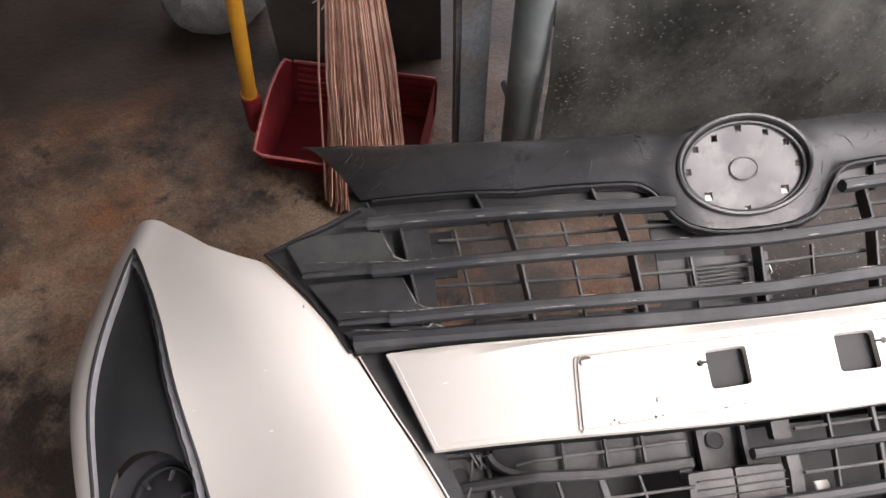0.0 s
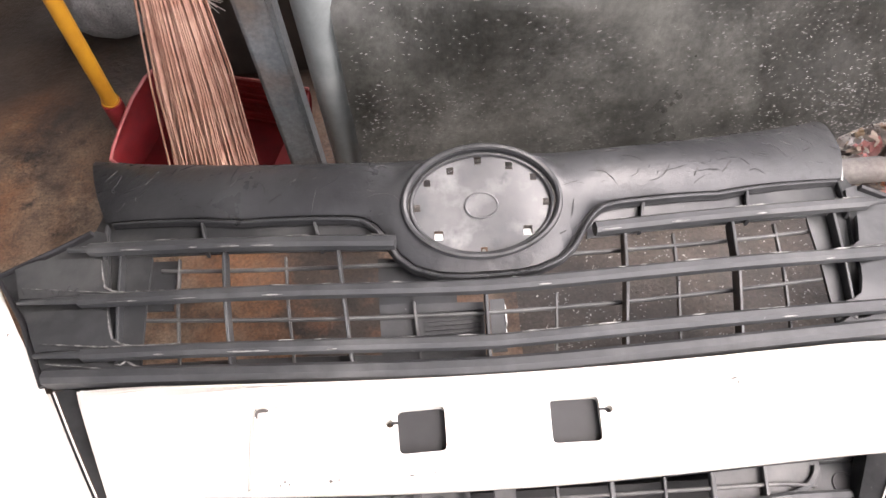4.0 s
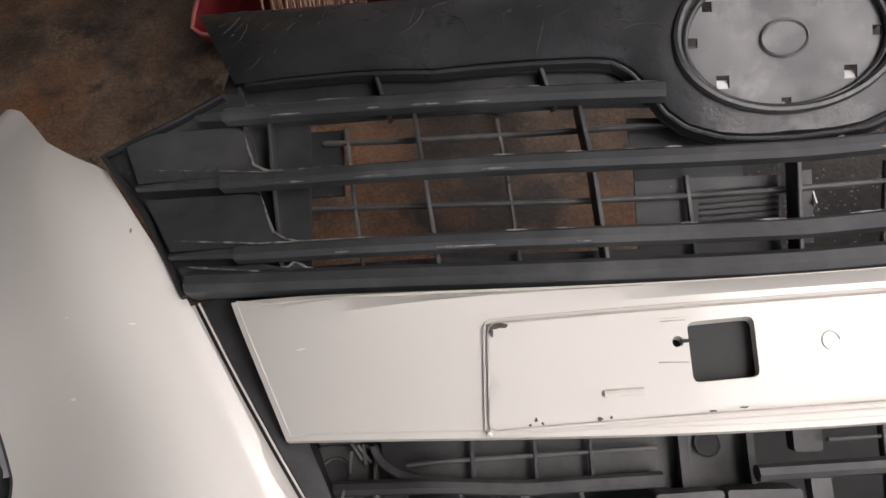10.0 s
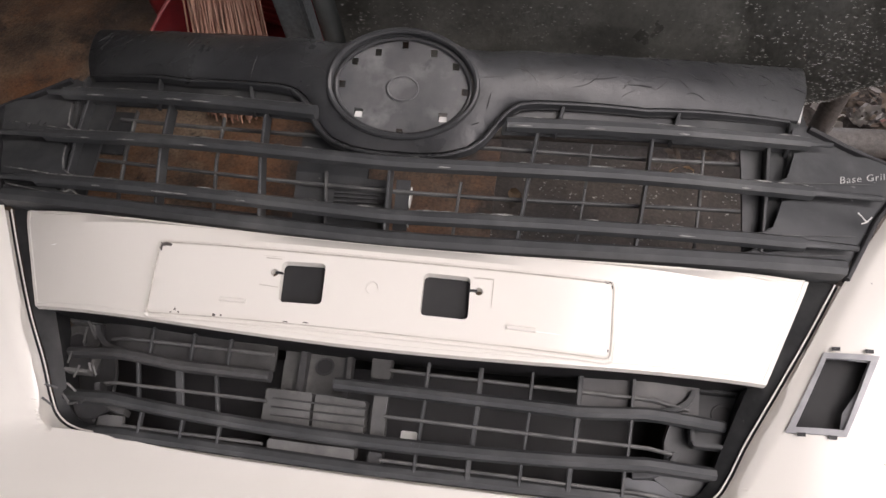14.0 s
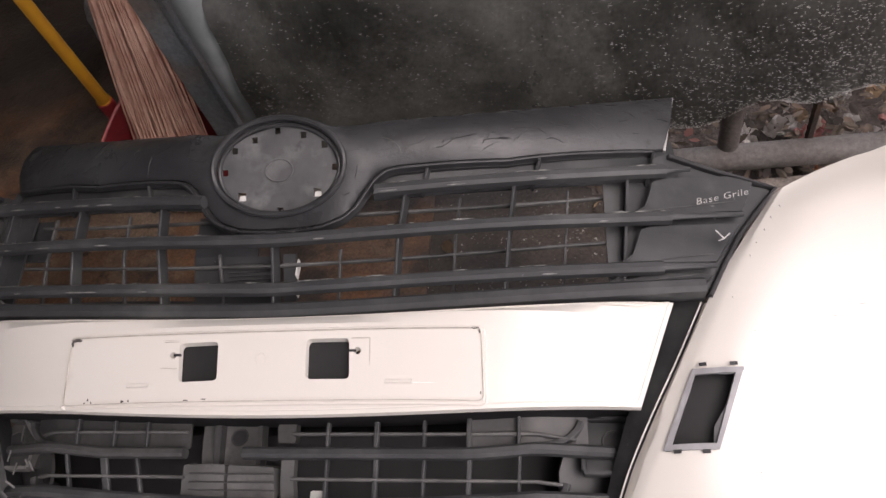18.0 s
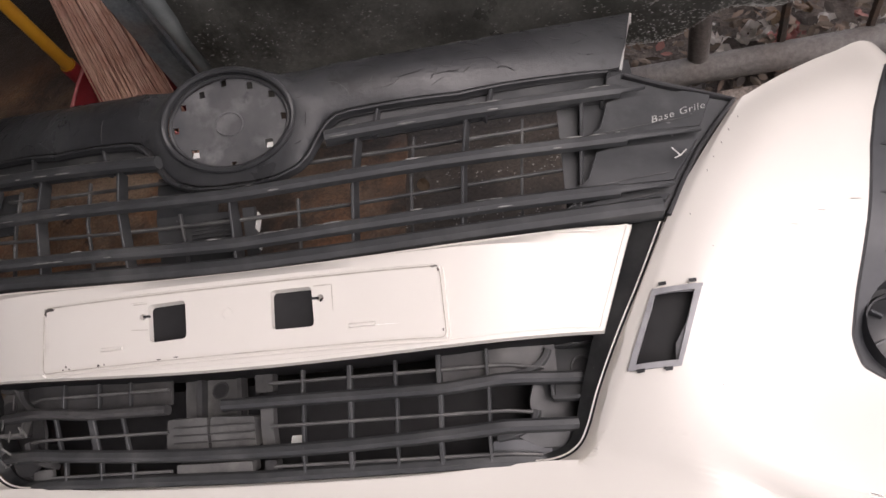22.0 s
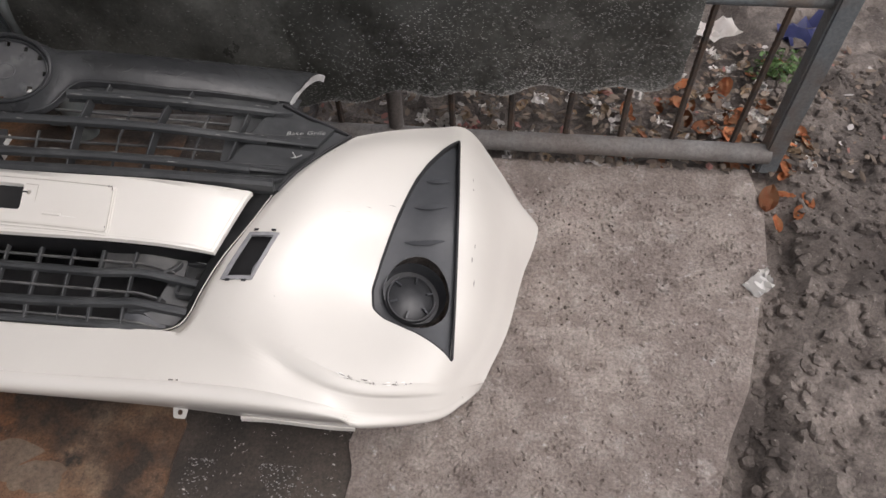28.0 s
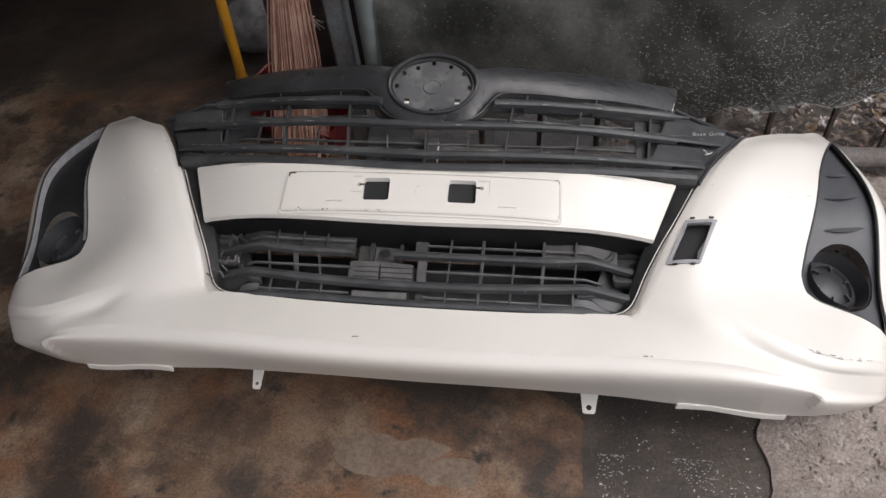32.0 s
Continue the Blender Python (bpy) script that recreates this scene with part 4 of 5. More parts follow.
for rows_ in ([(-1, -.1135, .345), (-1, -.105, .300), (-1, -.095, .262)], [(1, -.0165, .359), (1, -.010, .352), (1, .000, .348)]):
    lines = []
    for side, y, z in rows_:
        w = .36 if side < 0 else .398
        lines.append([bm.verts.new((x, y + (.020 if side < 0 else .018) * (x / w) ** 2, z - (.036 if side < 0 else .022) * (x / w) ** 2 * (.4 if z < .3 else 1))) for x in np.linspace(-w, w, 33)])
    for r, q in zip(lines, lines[1:]):
        for k in range(32):
            bm.faces.new((r[k], r[k + 1], q[k + 1], q[k]))
bmesh.ops.solidify(bm, geom=bm.faces[:], thickness=.002)
part("panel_backing", bm, M_HOLE, bumper)

for s in (1, -1):
    path = [(s * (.41 + .17 * f), -.272 + .012 * f, .133 - .028 * f + .004 * math.sin(6 * f)) for f in np.linspace(0, 1, 10)]
    part("bottom_flange", sweep(path, box_profile(.004, .012)), M_PAINT, bumper)

# ---- fog lamp bezels ----
FOG = (.6590, -.0915)


def fog_bezel(s):
    def at(x, y, lift=0.0):
        p = skin(s, *to_net(x, y))
        return Vector((p[0], p[1], p[2] + lift))

    deep = -.012 if s > 0 else -.020
    bm = sheet(inset_poly(BEZEL, -.002), lambda x, y: at(x, y, deep), h=.012, holes=[oval(*FOG, .0500, .0485, 32)], thick=.003)
    bez = part("fog_lamp_bezel", bm, M_BEZEL if s > 0 else M_GLOSS, bumper, "dark grey satin plastic fog lamp bezel" if s > 0 else "plain black plastic fog lamp bezel")
    # black bead stands in for the depth shadow round the bezel edge
    rim = [at(x, y, -.0015) for x, y in dense(BEZEL, .01)]
    part("bezel_rim", sweep(rim + rim[:1], ring_profile(.0022, 6), caps=False), M_HOLE, bez)
    wall = bmesh.new()
    loops_ = [[wall.verts.new(at(x, y, dz)) for x, y in dense(BEZEL, .01)] for dz in (-.001, deep - .002)]
    n_ = len(loops_[0])
    for k in range(n_):
        wall.faces.new((loops_[0][k], loops_[0][(k + 1) % n_], loops_[1][(k + 1) % n_], loops_[1][k]))
    part("bezel_wall", wall, M_HOLE if s > 0 else M_SLOT, bez)
    if s < 0:
        inner = [(.690, .185), (.663, .140), (.640, .082), (.622, .012), (.604, -.055), (.596, -.095)]
        inner = [tuple(catmull(np.array(inner), t)) for t in np.linspace(0, 5, 40)]
        part("torn_flange", sweep([at(x + .006, y - .001, -.008) for x, y in inner], box_profile(.008, .002), scale=[.7 + .3 * math.sin(k * 1.9) ** 2 for k in range(40)]), M_SLOT, bez, "grey torn inner flange")
        part("torn_gap", sweep([at(x + .012, y - .002, -.011) for x, y in inner[4:34]], box_profile(.003, .003), scale=[.5 + .5 * math.sin(k * 2.7) ** 2 for k in range(30)]), M_HOLE, bez)
    c = at(*FOG, .002)
    n = Vector((s * .30, -.13, .94)).normalized()
    q = n.to_track_quat("Z", "Y").to_matrix()
    bm = bmesh.new()
    prof = [(.0500, -.010), (.0485, -.022), (.046, -.036), (.040, -.036), (.0385, -.031), (.0365, -.031), (.035, -.036), (.026, -.031), (.012, -.027), (.0, -.026)]
    rings = []
    for r, h in prof:
        rings.append([bm.verts.new(c + q @ Vector((max(r, .0004) * math.cos(a), max(r, .0004) * math.sin(a), h))) for a in np.linspace(0, 2 * math.pi, 36, endpoint=False)])
    for k, (r1, r2) in enumerate(zip(rings, rings[1:])):
        for i in range(36):
            bm.faces.new((r1[i], r1[(i + 1) % 36], r2[(i + 1) % 36], r2[i]))
    bm.faces.new(rings[-1])
    cup = part("fog_lamp_blank", bm, M_FOG, bez, "round black blanking cover with six ribs")
    for k in range(6):
        a = k * math.pi / 3 + .3
        u = q @ Vector((math.cos(a), math.sin(a), 0))
        w = q @ Vector((0, 0, 1))
        part("rib", sweep([c + u * .024 - w * .028, c + u * .035 - w * .031], box_profile(.003, .006), up=w), M_BEZEL, cup)
    for xa, ya, xb, yb in () if s < 0 else ((.633, -.027, .695, -.019), (.640, .028, .695, .036), (.655, .084, .692, .090)):
        path = []
        for f in np.linspace(0, 1, 9):
            x, y = xa + (xb - xa) * f, ya + (yb - ya) * f - .004 * math.sin(math.pi * f)
            path.append(at(x, y, deep + .0005 + .0035 * math.sin(math.pi * f)))
        part("moulded_fold", sweep(path, box_profile(.009, .002), scale=[.15, .55, .85, 1, 1, 1, .85, .55, .15]), M_BEZEL, bez)
    return bez


fog_bezel(1)
fog_bezel(-1)

# sensor slot with its frame on one side
bm = sheet(inset_poly(SLOT_Q, -.0005), lambda x, y: on_body(x, y, .0022), h=.008, holes=[[(.418 + (x - .418) * .80, -.098 + (y + .098) * .86) for x, y in SLOT_Q]], thick=.005)
slot = part("slot_frame", bm, M_SLOT, bumper, "light grey plastic frame of an empty slot")
bm = sheet([(.418 + (x - .418) * 1.2, -.098 + (y + .098) * 1.12) for x, y in SLOT_Q], lambda x, y: on_body(x, y, -.016), h=.02, thick=.002, skirt=0)
part("slot_well", bm, M_SOCKET, slot)
for x, y in ((.420, -.0595), (.447, -.0605), (.391, -.1345), (.416, -.1355)):
    q = [(x - .0034, y - .0016), (x + .0034, y - .0016), (x + .0034, y + .0016), (x - .0034, y + .0016)]
    part("frame_clip", sheet(q, lambda a, b: on_body(a, b, .0034), h=.01, thick=.001), M_HOLE, slot)

def scuffs(points, material, seed):
    for k, (x, y, w, h) in enumerate(points):
        chip(x, y, w, h, lambda a, b: on_body(a, b, 0.0), material, body, seed + k)


scuffs([(.521, .118, .001, .0025), (.508, .100, .0008, .003), (.498, .083, .0007, .003), (.487, .066, .0007, .002), (.478, .050, .0006, .002), (.575, .004, .006, .0004), (.610, .016, .008, .0005), (.548, -.010, .005, .0003),
        (.729, .110, .0008, .006), (.731, .085, .0009, .004), (.738, -.030, .0010, .006), (.744, -.055, .0010, .006), (.741, -.010, .0008, .004),
        (-.481, .066, .0014, .003), (.455, .005, .0010, .0010), (.462, -.15, .0008, .0008), (.470, -.03, .0006, .0006)], M_SCUFF, 100)
r = random.Random(21)
for k in range(44):
    u = 1.86 + .95 * r.random() ** 1.5
    du, dv = r.uniform(.01, .07), r.uniform(-.05, .03)
    path = [Vector(side_point(u + du * f, 4 + dv)) + Vector((0, -.0002, .0005)) for f in (0, .5, 1)]
    part("crease_scratch", sweep(path, box_profile(r.uniform(.0005, .0016), .0006), scale=[.3, 1, .3]), M_SCUFF if k % 3 else M_PALE, body)
scuffs([(-.470, -.010, .005, .0008), (-.522, .000, .003, .0006), (-.520, -.055, .004, .0012), (-.6, -.02, .004, .0006)], M_PALE, 160)
for x, y, w in ((.344, -.279, .004), (-.075, -.2775, .006), (.352, -.2785, .002)):
    bm = bmesh.new()
    v = [bm.verts.new((x + a, y + b, .2690)) for a, b in ((-w, -.0012), (w, -.0008), (w * .6, .0012), (-w * .7, .001))]
    bm.faces.new(v)
    part("paint_chip", bm, M_SCUFF, body, smooth=False)

# marker writing on the cheek
txt = bpy.data.curves.new("writing", "FONT")
txt.body, txt.size, txt.shear, txt.extrude, txt.space_character = "Base Grile", .0155, .12, .0002, 1.12
tob = bpy.data.objects.new("writing", txt)
scene.collection.objects.link(tob)
bpy.context.view_layer.update()
me = bpy.data.meshes.new_from_object(tob)
bpy.data.objects.remove(tob)
for v in me.vertices:
    x = .432 + v.co.x * .78
    y = .104 + .28 * v.co.x + v.co.y * .72
    v.co = Vector((x, y, gz(x, y) + .0112))
me.materials.clear()
me.materials.append(M_CHALK)
w_ob = new("writing", me)
w_ob.parent = grille
w_ob["label"] = "white marker words Base Grile"
bm = bmesh.new()
for a, b in (((.448, .076), (.455, .066)), ((.462, .074), (.455, .066)), ((.455, .066), (.449, .0625))):
    sweep([Vector((*a, gz(*a) + .0112)), Vector((*b, gz(*b) + .0112))], box_profile(.0013, .0006), bm=bm)
part("arrow_mark", bm, M_CHALK, grille)
bm = bmesh.new()
r = random.Random(9)
for k in range(11):
    x = -.505 + .0095 * k
    y = .121 - .0022 * k
    a, b = (x, y), (x + r.uniform(-.003, .006), y + r.uniform(-.008, .006))
    sweep([Vector((*a, gz(*a) + .0112)), Vector((*b, gz(*b) + .0112))], box_profile(.0009, .0005), bm=bm)
part("faint_marks", bm, M_DUSTY, grille)

# ---- floor and ground ----
M_GROUND = mat("dark_dirt_ground", (0.13, 0.108, 0.095), 0.9, colour2=(0.25, 0.215, 0.19), scale=26.0, big=(0.08, 0.066, 0.058), big_scale=3.5, bump=0.9, bump_scale=45.0, specks=(0.33, 0.30, 0.27), speck_scale=120.0, speck_at=0.66, grain=0.45, grain_scale=160.0)
M_BROWN = mat("stained_brown_concrete", (0.118, 0.075, 0.049), 0.62, colour2=(0.185, 0.128, 0.088), scale=11.0, spread=(0.4, 0.6), bump=0.35, bump_scale=70.0, rough2=0.34, grain=0.5, grain_scale=190.0, specks=(0.34, 0.30, 0.25), speck_scale=90.0, speck_at=0.71,
              layers=[((0.19, 0.088, 0.042), 3.6, 0.46, 0.64, 3.0), ((0.28, 0.215, 0.155), 3.2, 0.51, 0.66, 9.0), ((0.048, 0.037, 0.030), 4.4, 0.47, 0.60, 5.0), ((0.03, 0.025, 0.022), 17.0, 0.57, 0.66, 7.0)])
# floor darkens towards the back: damp, with the corner's shade put into the colour
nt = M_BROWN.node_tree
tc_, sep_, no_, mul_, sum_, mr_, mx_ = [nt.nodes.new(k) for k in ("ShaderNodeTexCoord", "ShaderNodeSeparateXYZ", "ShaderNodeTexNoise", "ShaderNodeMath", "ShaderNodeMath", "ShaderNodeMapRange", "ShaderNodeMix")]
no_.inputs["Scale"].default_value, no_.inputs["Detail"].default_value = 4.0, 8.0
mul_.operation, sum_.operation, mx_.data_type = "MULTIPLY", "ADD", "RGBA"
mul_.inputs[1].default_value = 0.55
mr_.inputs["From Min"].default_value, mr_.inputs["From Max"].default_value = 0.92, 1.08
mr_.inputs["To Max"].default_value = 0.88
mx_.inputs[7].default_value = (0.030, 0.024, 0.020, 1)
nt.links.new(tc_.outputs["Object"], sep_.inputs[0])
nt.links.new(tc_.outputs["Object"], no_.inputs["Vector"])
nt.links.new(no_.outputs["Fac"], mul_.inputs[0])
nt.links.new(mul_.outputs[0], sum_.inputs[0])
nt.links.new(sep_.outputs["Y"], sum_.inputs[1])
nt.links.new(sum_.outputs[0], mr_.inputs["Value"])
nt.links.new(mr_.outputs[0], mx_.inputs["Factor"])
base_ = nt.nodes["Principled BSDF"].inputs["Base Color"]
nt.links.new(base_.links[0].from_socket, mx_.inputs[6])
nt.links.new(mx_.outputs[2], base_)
M_DARKC = mat("dark_wet_concrete", (0.06, 0.048, 0.038), 0.4, colour2=(0.10, 0.08, 0.066), scale=14.0, big=(0.035, 0.029, 0.025), big_scale=4.0, bump=0.4, bump_scale=90.0, rough2=0.6, specks=(0.55, 0.52, 0.48), speck_scale=115.0, speck_at=0.655, grain=0.45, grain_scale=170.0)
M_GREYC = mat("weathered_grey_concrete", (0.285, 0.240, 0.212), 0.88, colour2=(0.375, 0.325, 0.292), scale=24.0, spread=(0.4, 0.6), big=(0.225, 0.185, 0.164), big_scale=5.0, big_spread=(0.44, 0.60), bump=1.0, bump_scale=85.0, specks=(0.15, 0.122, 0.107), speck_scale=150.0, speck_at=0.75, grain=0.38, grain_scale=190.0,
              layers=[((0.36, 0.30, 0.27), 5.0, 0.54, 0.68, 11.0), ((0.40, 0.355, 0.325), 13.0, 0.57, 0.68, 2.0), ((0.18, 0.145, 0.127), 19.0, 0.62, 0.72, 6.0), ((0.46, 0.42, 0.40), 48.0, 0.61, 0.68, 8.0)], cracks=((0.09, 0.072, 0.062), 14.0, 0.018))
M_PATCH = mat("pale_cement_patch", (0.195, 0.150, 0.115), 0.5, colour2=(0.14, 0.100, 0.074), scale=16.0, bump=0.25, bump_scale=80.0, grain=0.4, grain_scale=150.0)


def ground_sheet(name, poly, z, material, h, rough, label="", thick=.02):
    def place(x, y):
        return Vector((x, y, z + rough * noise.fractal(Vector((x * 9, y * 9, z * 50)), 1.0, 2.0, 5)))
    ob = part(name, sheet(poly, place, h=h, thick=0, skirt=thick), material)
    return tagged(ob, label, "", kind="structure")


bm = bmesh.new()
S = 60.0
vs = [bm.verts.new(q) for q in ((-S, -S, -.03), (S, -S, -.03), (S, S, -.03), (-S, S, -.03))]
bm.faces.new(vs)
tagged(part("ground", bm, M_GROUND, smooth=False), "dark damp dirt ground", kind="structure")
ground_sheet("floor", [(-1.9, -2.6), (.262, -2.6)] + [(.262 - .205 * min(1, max(0, (y + .22) / .10)) + .010 * noise.noise(Vector((0, y * 7, 3))), y) for y in np.linspace(-1.2, .75, 60)] + [(.05, 1.45), (-1.9, 1.45)], 0, M_BROWN, .05, .002, "stained brown concrete floor, partly wet, painted darker towards the shaded back")
ground_sheet("floor_strip", [(.02, -2.6), (.60, -2.6), (.60, .40), (.33, .40), (.33, 1.40), (.02, 1.40)], -.005, M_DARKC, .05, .003, "dark wet concrete strip with pale specks")
edge = [(1.06, -1.6), (1.08, -.8), (1.115, -.4), (1.127, -.323), (1.165, -.2), (1.212, -.1), (1.238, .0), (1.255, .068), (1.285, .16), (1.300, .300), (1.285, .405)]
ground_sheet("pavement", [(.553, -1.6)] + edge + [(1.28, .408), (.568, .40)] + [(.556 + .022 * noise.fractal(Vector((5, y * 9, 1)), 1.0, 2.0, 4), y) for y in np.linspace(.39, -1.2, 90)], .002, M_GREYC, .045, .004, "weathered grey concrete slab", .03)


def verge(x, y):
    e = chain([(b, a) for a, b in edge], y)
    d = max(0, x - e)
    return Vector((x, y, -.012 - .028 * math.exp(-((d - .03) / .03) ** 2) + (.012 + .012 * min(1, d / .06)) * noise.fractal(Vector((x * 16, y * 16, 3)), .8, 2.1, 5) + .018 * min(1, d / .12)))


ob = part("verge", sheet([(1.03, -1.0), (2.1, -1.0), (2.1, 1.35), (.27, 1.35), (.27, .345), (.57, .31), (1.29, .31), (1.27, .15), (1.19, -.1), (1.08, -.4)], verge, h=.017, thick=0), M_GROUND)
tagged(ob, "rough dark dirt and old asphalt", kind="structure")

def blot(cx, cy, rx, ry, seed, n=40):
    return [(cx + rx * math.cos(a) * (1 + .5 * noise.noise(Vector((math.cos(a) * 1.6 + seed, math.sin(a) * 1.6, seed)))), cy + ry * math.sin(a) * (1 + .5 * noise.noise(Vector((math.cos(a) * 2.2, math.sin(a) * 2.2 + seed, seed + 5))))) for a in np.linspace(0, 2 * math.pi, n, endpoint=False)]


floor_ob = bpy.data.objects["floor"]
for k, (cx, cy, rx, ry) in enumerate(((-.06, -.330, .105, .040), (.055, -.352, .055, .026))):
    bm = sheet(blot(cx, cy, rx, ry, 3 + k), lambda x, y: Vector((x, y, .0035 + .001 * noise.noise(Vector((x * 20, y * 20, 2))))), h=.02, thick=0)
    part("cement_patch", bm, M_PATCH, floor_ob)

# ---- gate and tarpaulin ----
M_PIPE = mat("worn_blue_grey_paint", (0.105, 0.120, 0.128), 0.55, colour2=(0.15, 0.16, 0.163), scale=20.0, big=(0.12, 0.10, 0.085), big_scale=7.0, big_spread=(0.45, 0.62), bump=0.25, bump_scale=90.0, grain=0.3, grain_scale=150.0)
M_PIPE2 = mat("pale_grey_paint", (0.19, 0.21, 0.21), 0.45, colour2=(0.24, 0.26, 0.255), scale=18.0, big=(0.15, 0.165, 0.165), big_scale=10.0, bump=0.15, bump_scale=90.0)
M_RAIL = mat("dusty_grey_brown_pipe", (0.150, 0.143, 0.136), 0.7, colour2=(0.20, 0.19, 0.18), scale=22.0, big=(0.14, 0.122, 0.11), big_scale=9.0, bump=0.3, bump_scale=90.0, grain=0.3, grain_scale=150.0)
M_RUST = mat("rusty_rebar", (0.10, 0.065, 0.045), 0.8, 0.2, colour2=(0.05, 0.045, 0.042), scale=40.0, bump=0.4, bump_scale=120.0)
M_TARP = mat("dirty_black_tarpaulin", (0.056, 0.057, 0.051), 0.27, spec=0.9, colour2=(0.083, 0.084, 0.076), scale=14.0, big=(0.25, 0.25, 0.23), big_scale=3.2, big_spread=(0.49, 0.75), bump=0.18, bump_scale=55.0, rough2=0.50, specks=(0.40, 0.40, 0.38), speck_scale=170.0, speck_at=0.71, grain=0.22, grain_scale=120.0)
gate = tagged(new("gate"), "low welded gate of blue-grey pipe and rusty rebar", "gate")
GY = .420


def tube(name, a, b, r, material, parent=None, n=10, seg=1, label=""):
    a, b = Vector(a), Vector(b)
    return part(name, sweep([a.lerp(b, k / seg) for k in range(seg + 1)], ring_profile(r, n), up=(0, 1, 0)), material, parent, label)


tube("bottom_rail", (-.17, GY - .010, .050), (1.312, GY - .010, .050), .021, M_RAIL, gate, 14, label="dusty grey-brown pipe rail")
tube("post", (-.172, GY - .005, .0), (-.166, GY - .010, 1.6), .026, M_PIPE2, gate, 16, label="pale grey painted pipe post")
part("post", block(1.300, 1.340, GY - .02, GY + .02, .0, 1.6, .004), M_PIPE, gate)
tube("top_rail", (-.17, GY + .01, .40), (1.312, GY + .01, .40), .014, M_PIPE, gate, 14)
part("hinge_post", block(-.268, -.222, GY + .005, GY + .045, 0, 1.7, .006), M_PIPE, gate)
tube("hinge_bolt", (-.190, GY + .028, .268), (-.188, GY - .002, .268), .008, M_PIPE2, gate, 10, label="pale bolt head")


def rebar(x, lean=0.0):
    path, sc = [], []
    n = 44
    for k in range(n + 1):
        z = .05 + .35 * k / n
        path.append((x + lean * z, GY + .006, z))
        sc.append(1.0 + .16 * (k % 2))
    part("rebar", sweep(path, ring_profile(.0062, 6), up=(0, 1, 0), scale=sc), M_RUST, gate)


for k, x in enumerate((.04, .17, .30, .42, .54, .66, .78, .895, 1.01, 1.115, 1.235)):
    if abs(x - .54) < .01:
        tube("upright_pipe", (x, GY, .05), (x, GY, .40), .016, M_RAIL, gate, 12)
    else:
        rebar(x, .02 * math.sin(k * 2.1))

TX0, TX1 = -.150, 1.075


def tarp_point(a, b):
    x = TX0 + (TX1 - TX0) * a
    low = .182 + .048 * min(1, max(0, (x - .42) / .45)) + .007 * math.sin(a * 23 + 1) + .009 * math.sin(a * 57)
    low += .05 * max(0, (a - .86) / .14) ** 1.3
    z = low + (1.25 - low) * b
    ridge = .43 + .10 * min(1, max(0, x / .5))
    d = z - ridge
    lean = .75 * (d + math.sqrt(d * d + .0016)) / 2
    y = GY - .052 + .010 * math.sin(a * 11 + 3 * b) + .030 * noise.fractal(Vector((x * 4, z * 4, 1)), 1.0, 2.0, 4) * min(1, 5 * b) + lean
    y -= .020 * math.exp(-((x - .07) ** 2 / .012 + (z - .47) ** 2 / .002))
    return Vector((x, y, z))


bm = bmesh.new()
NA, NB = 90, 70
vs = [[bm.verts.new(tarp_point(i / NA, j / NB)) for j in range(NB + 1)] for i in range(NA + 1)]
for i in range(NA):
    for j in range(NB):
        bm.faces.new((vs[i][j], vs[i + 1][j], vs[i + 1][j + 1], vs[i][j + 1]))
bmesh.ops.solidify(bm, geom=bm.faces[:], thickness=.002)
tarp = tagged(part("tarpaulin", bm, M_TARP), "dirty black tarpaulin sheet with pale specks hung on the gate", "tarpaulin")

M_FLECK = mat("pale_flecks", (0.40, 0.40, 0.38), 0.7, colour2=(0.20, 0.20, 0.19), scale=90.0)
rf = random.Random(31)
bm = bmesh.new()
for k in range(17000):
    a = rf.random() if k % 2 else 1 - .60 * rf.random() ** 1.4
    b = rf.random() ** 2.1 * .55
    if rf.random() > .35 + .75 * abs(noise.noise(Vector((a * 7, b * 9, 4)))) * 2.2:
        continue
    p = tarp_point(a, b) + Vector((0, -.0032, .0))
    w, h = rf.uniform(.0006, .0021) * (2 if rf.random() < .10 else 1), rf.uniform(.0004, .0011)
    t = rf.uniform(-.5, .5)
    q = [(-w, -h * .5), (w * .6, -h), (w, h * .4), (-w * .5, h)]
    bm.faces.new([bm.verts.new(p + Vector((x * math.cos(t) - z * math.sin(t), 0, x * math.sin(t) + z * math.cos(t)))) for x, z in q])
tagged(part("fleck_specks", bm, M_FLECK, tarp, smooth=False), kind="stuff")
bm = bmesh.new()
for k in range(2600):
    x, y = (rf.uniform(.285, .545), -.30 - .9 * rf.random() ** 2) if k % 2 else (rf.uniform(.10, .56), rf.uniform(-.1, .38))
    if noise.noise(Vector((x * 12, y * 12, 7))) < -.05:
        continue
    w, h = rf.uniform(.0006, .0022), rf.uniform(.0005, .0014)
    bm.faces.new([bm.verts.new((x + a, y + b, .0025)) for a, b in ((-w, -h * .4), (w * .5, -h), (w, h * .5), (-w * .4, h))])
tagged(part("grit_specks", bm, M_FLECK, bpy.data.objects["floor_strip"], smooth=False), kind="stuff")

# ---- broom and dustpan ----
M_STICK = mat("coconut_rib_bristles", (0.42, 0.22, 0.16), 0.6, colour2=(0.60, 0.38, 0.29), scale=30.0, rand=0.3)
M_YELLOW = mat("worn_yellow_paint", (0.55, 0.27, 0.02), 0.45, colour2=(0.46, 0.21, 0.02), scale=25.0, bump=0.1)
M_RED = mat("dirty_red_plastic", (0.30, 0.022, 0.026), 0.4, colour2=(0.19, 0.020, 0.023), scale=18.0, rough2=0.6)
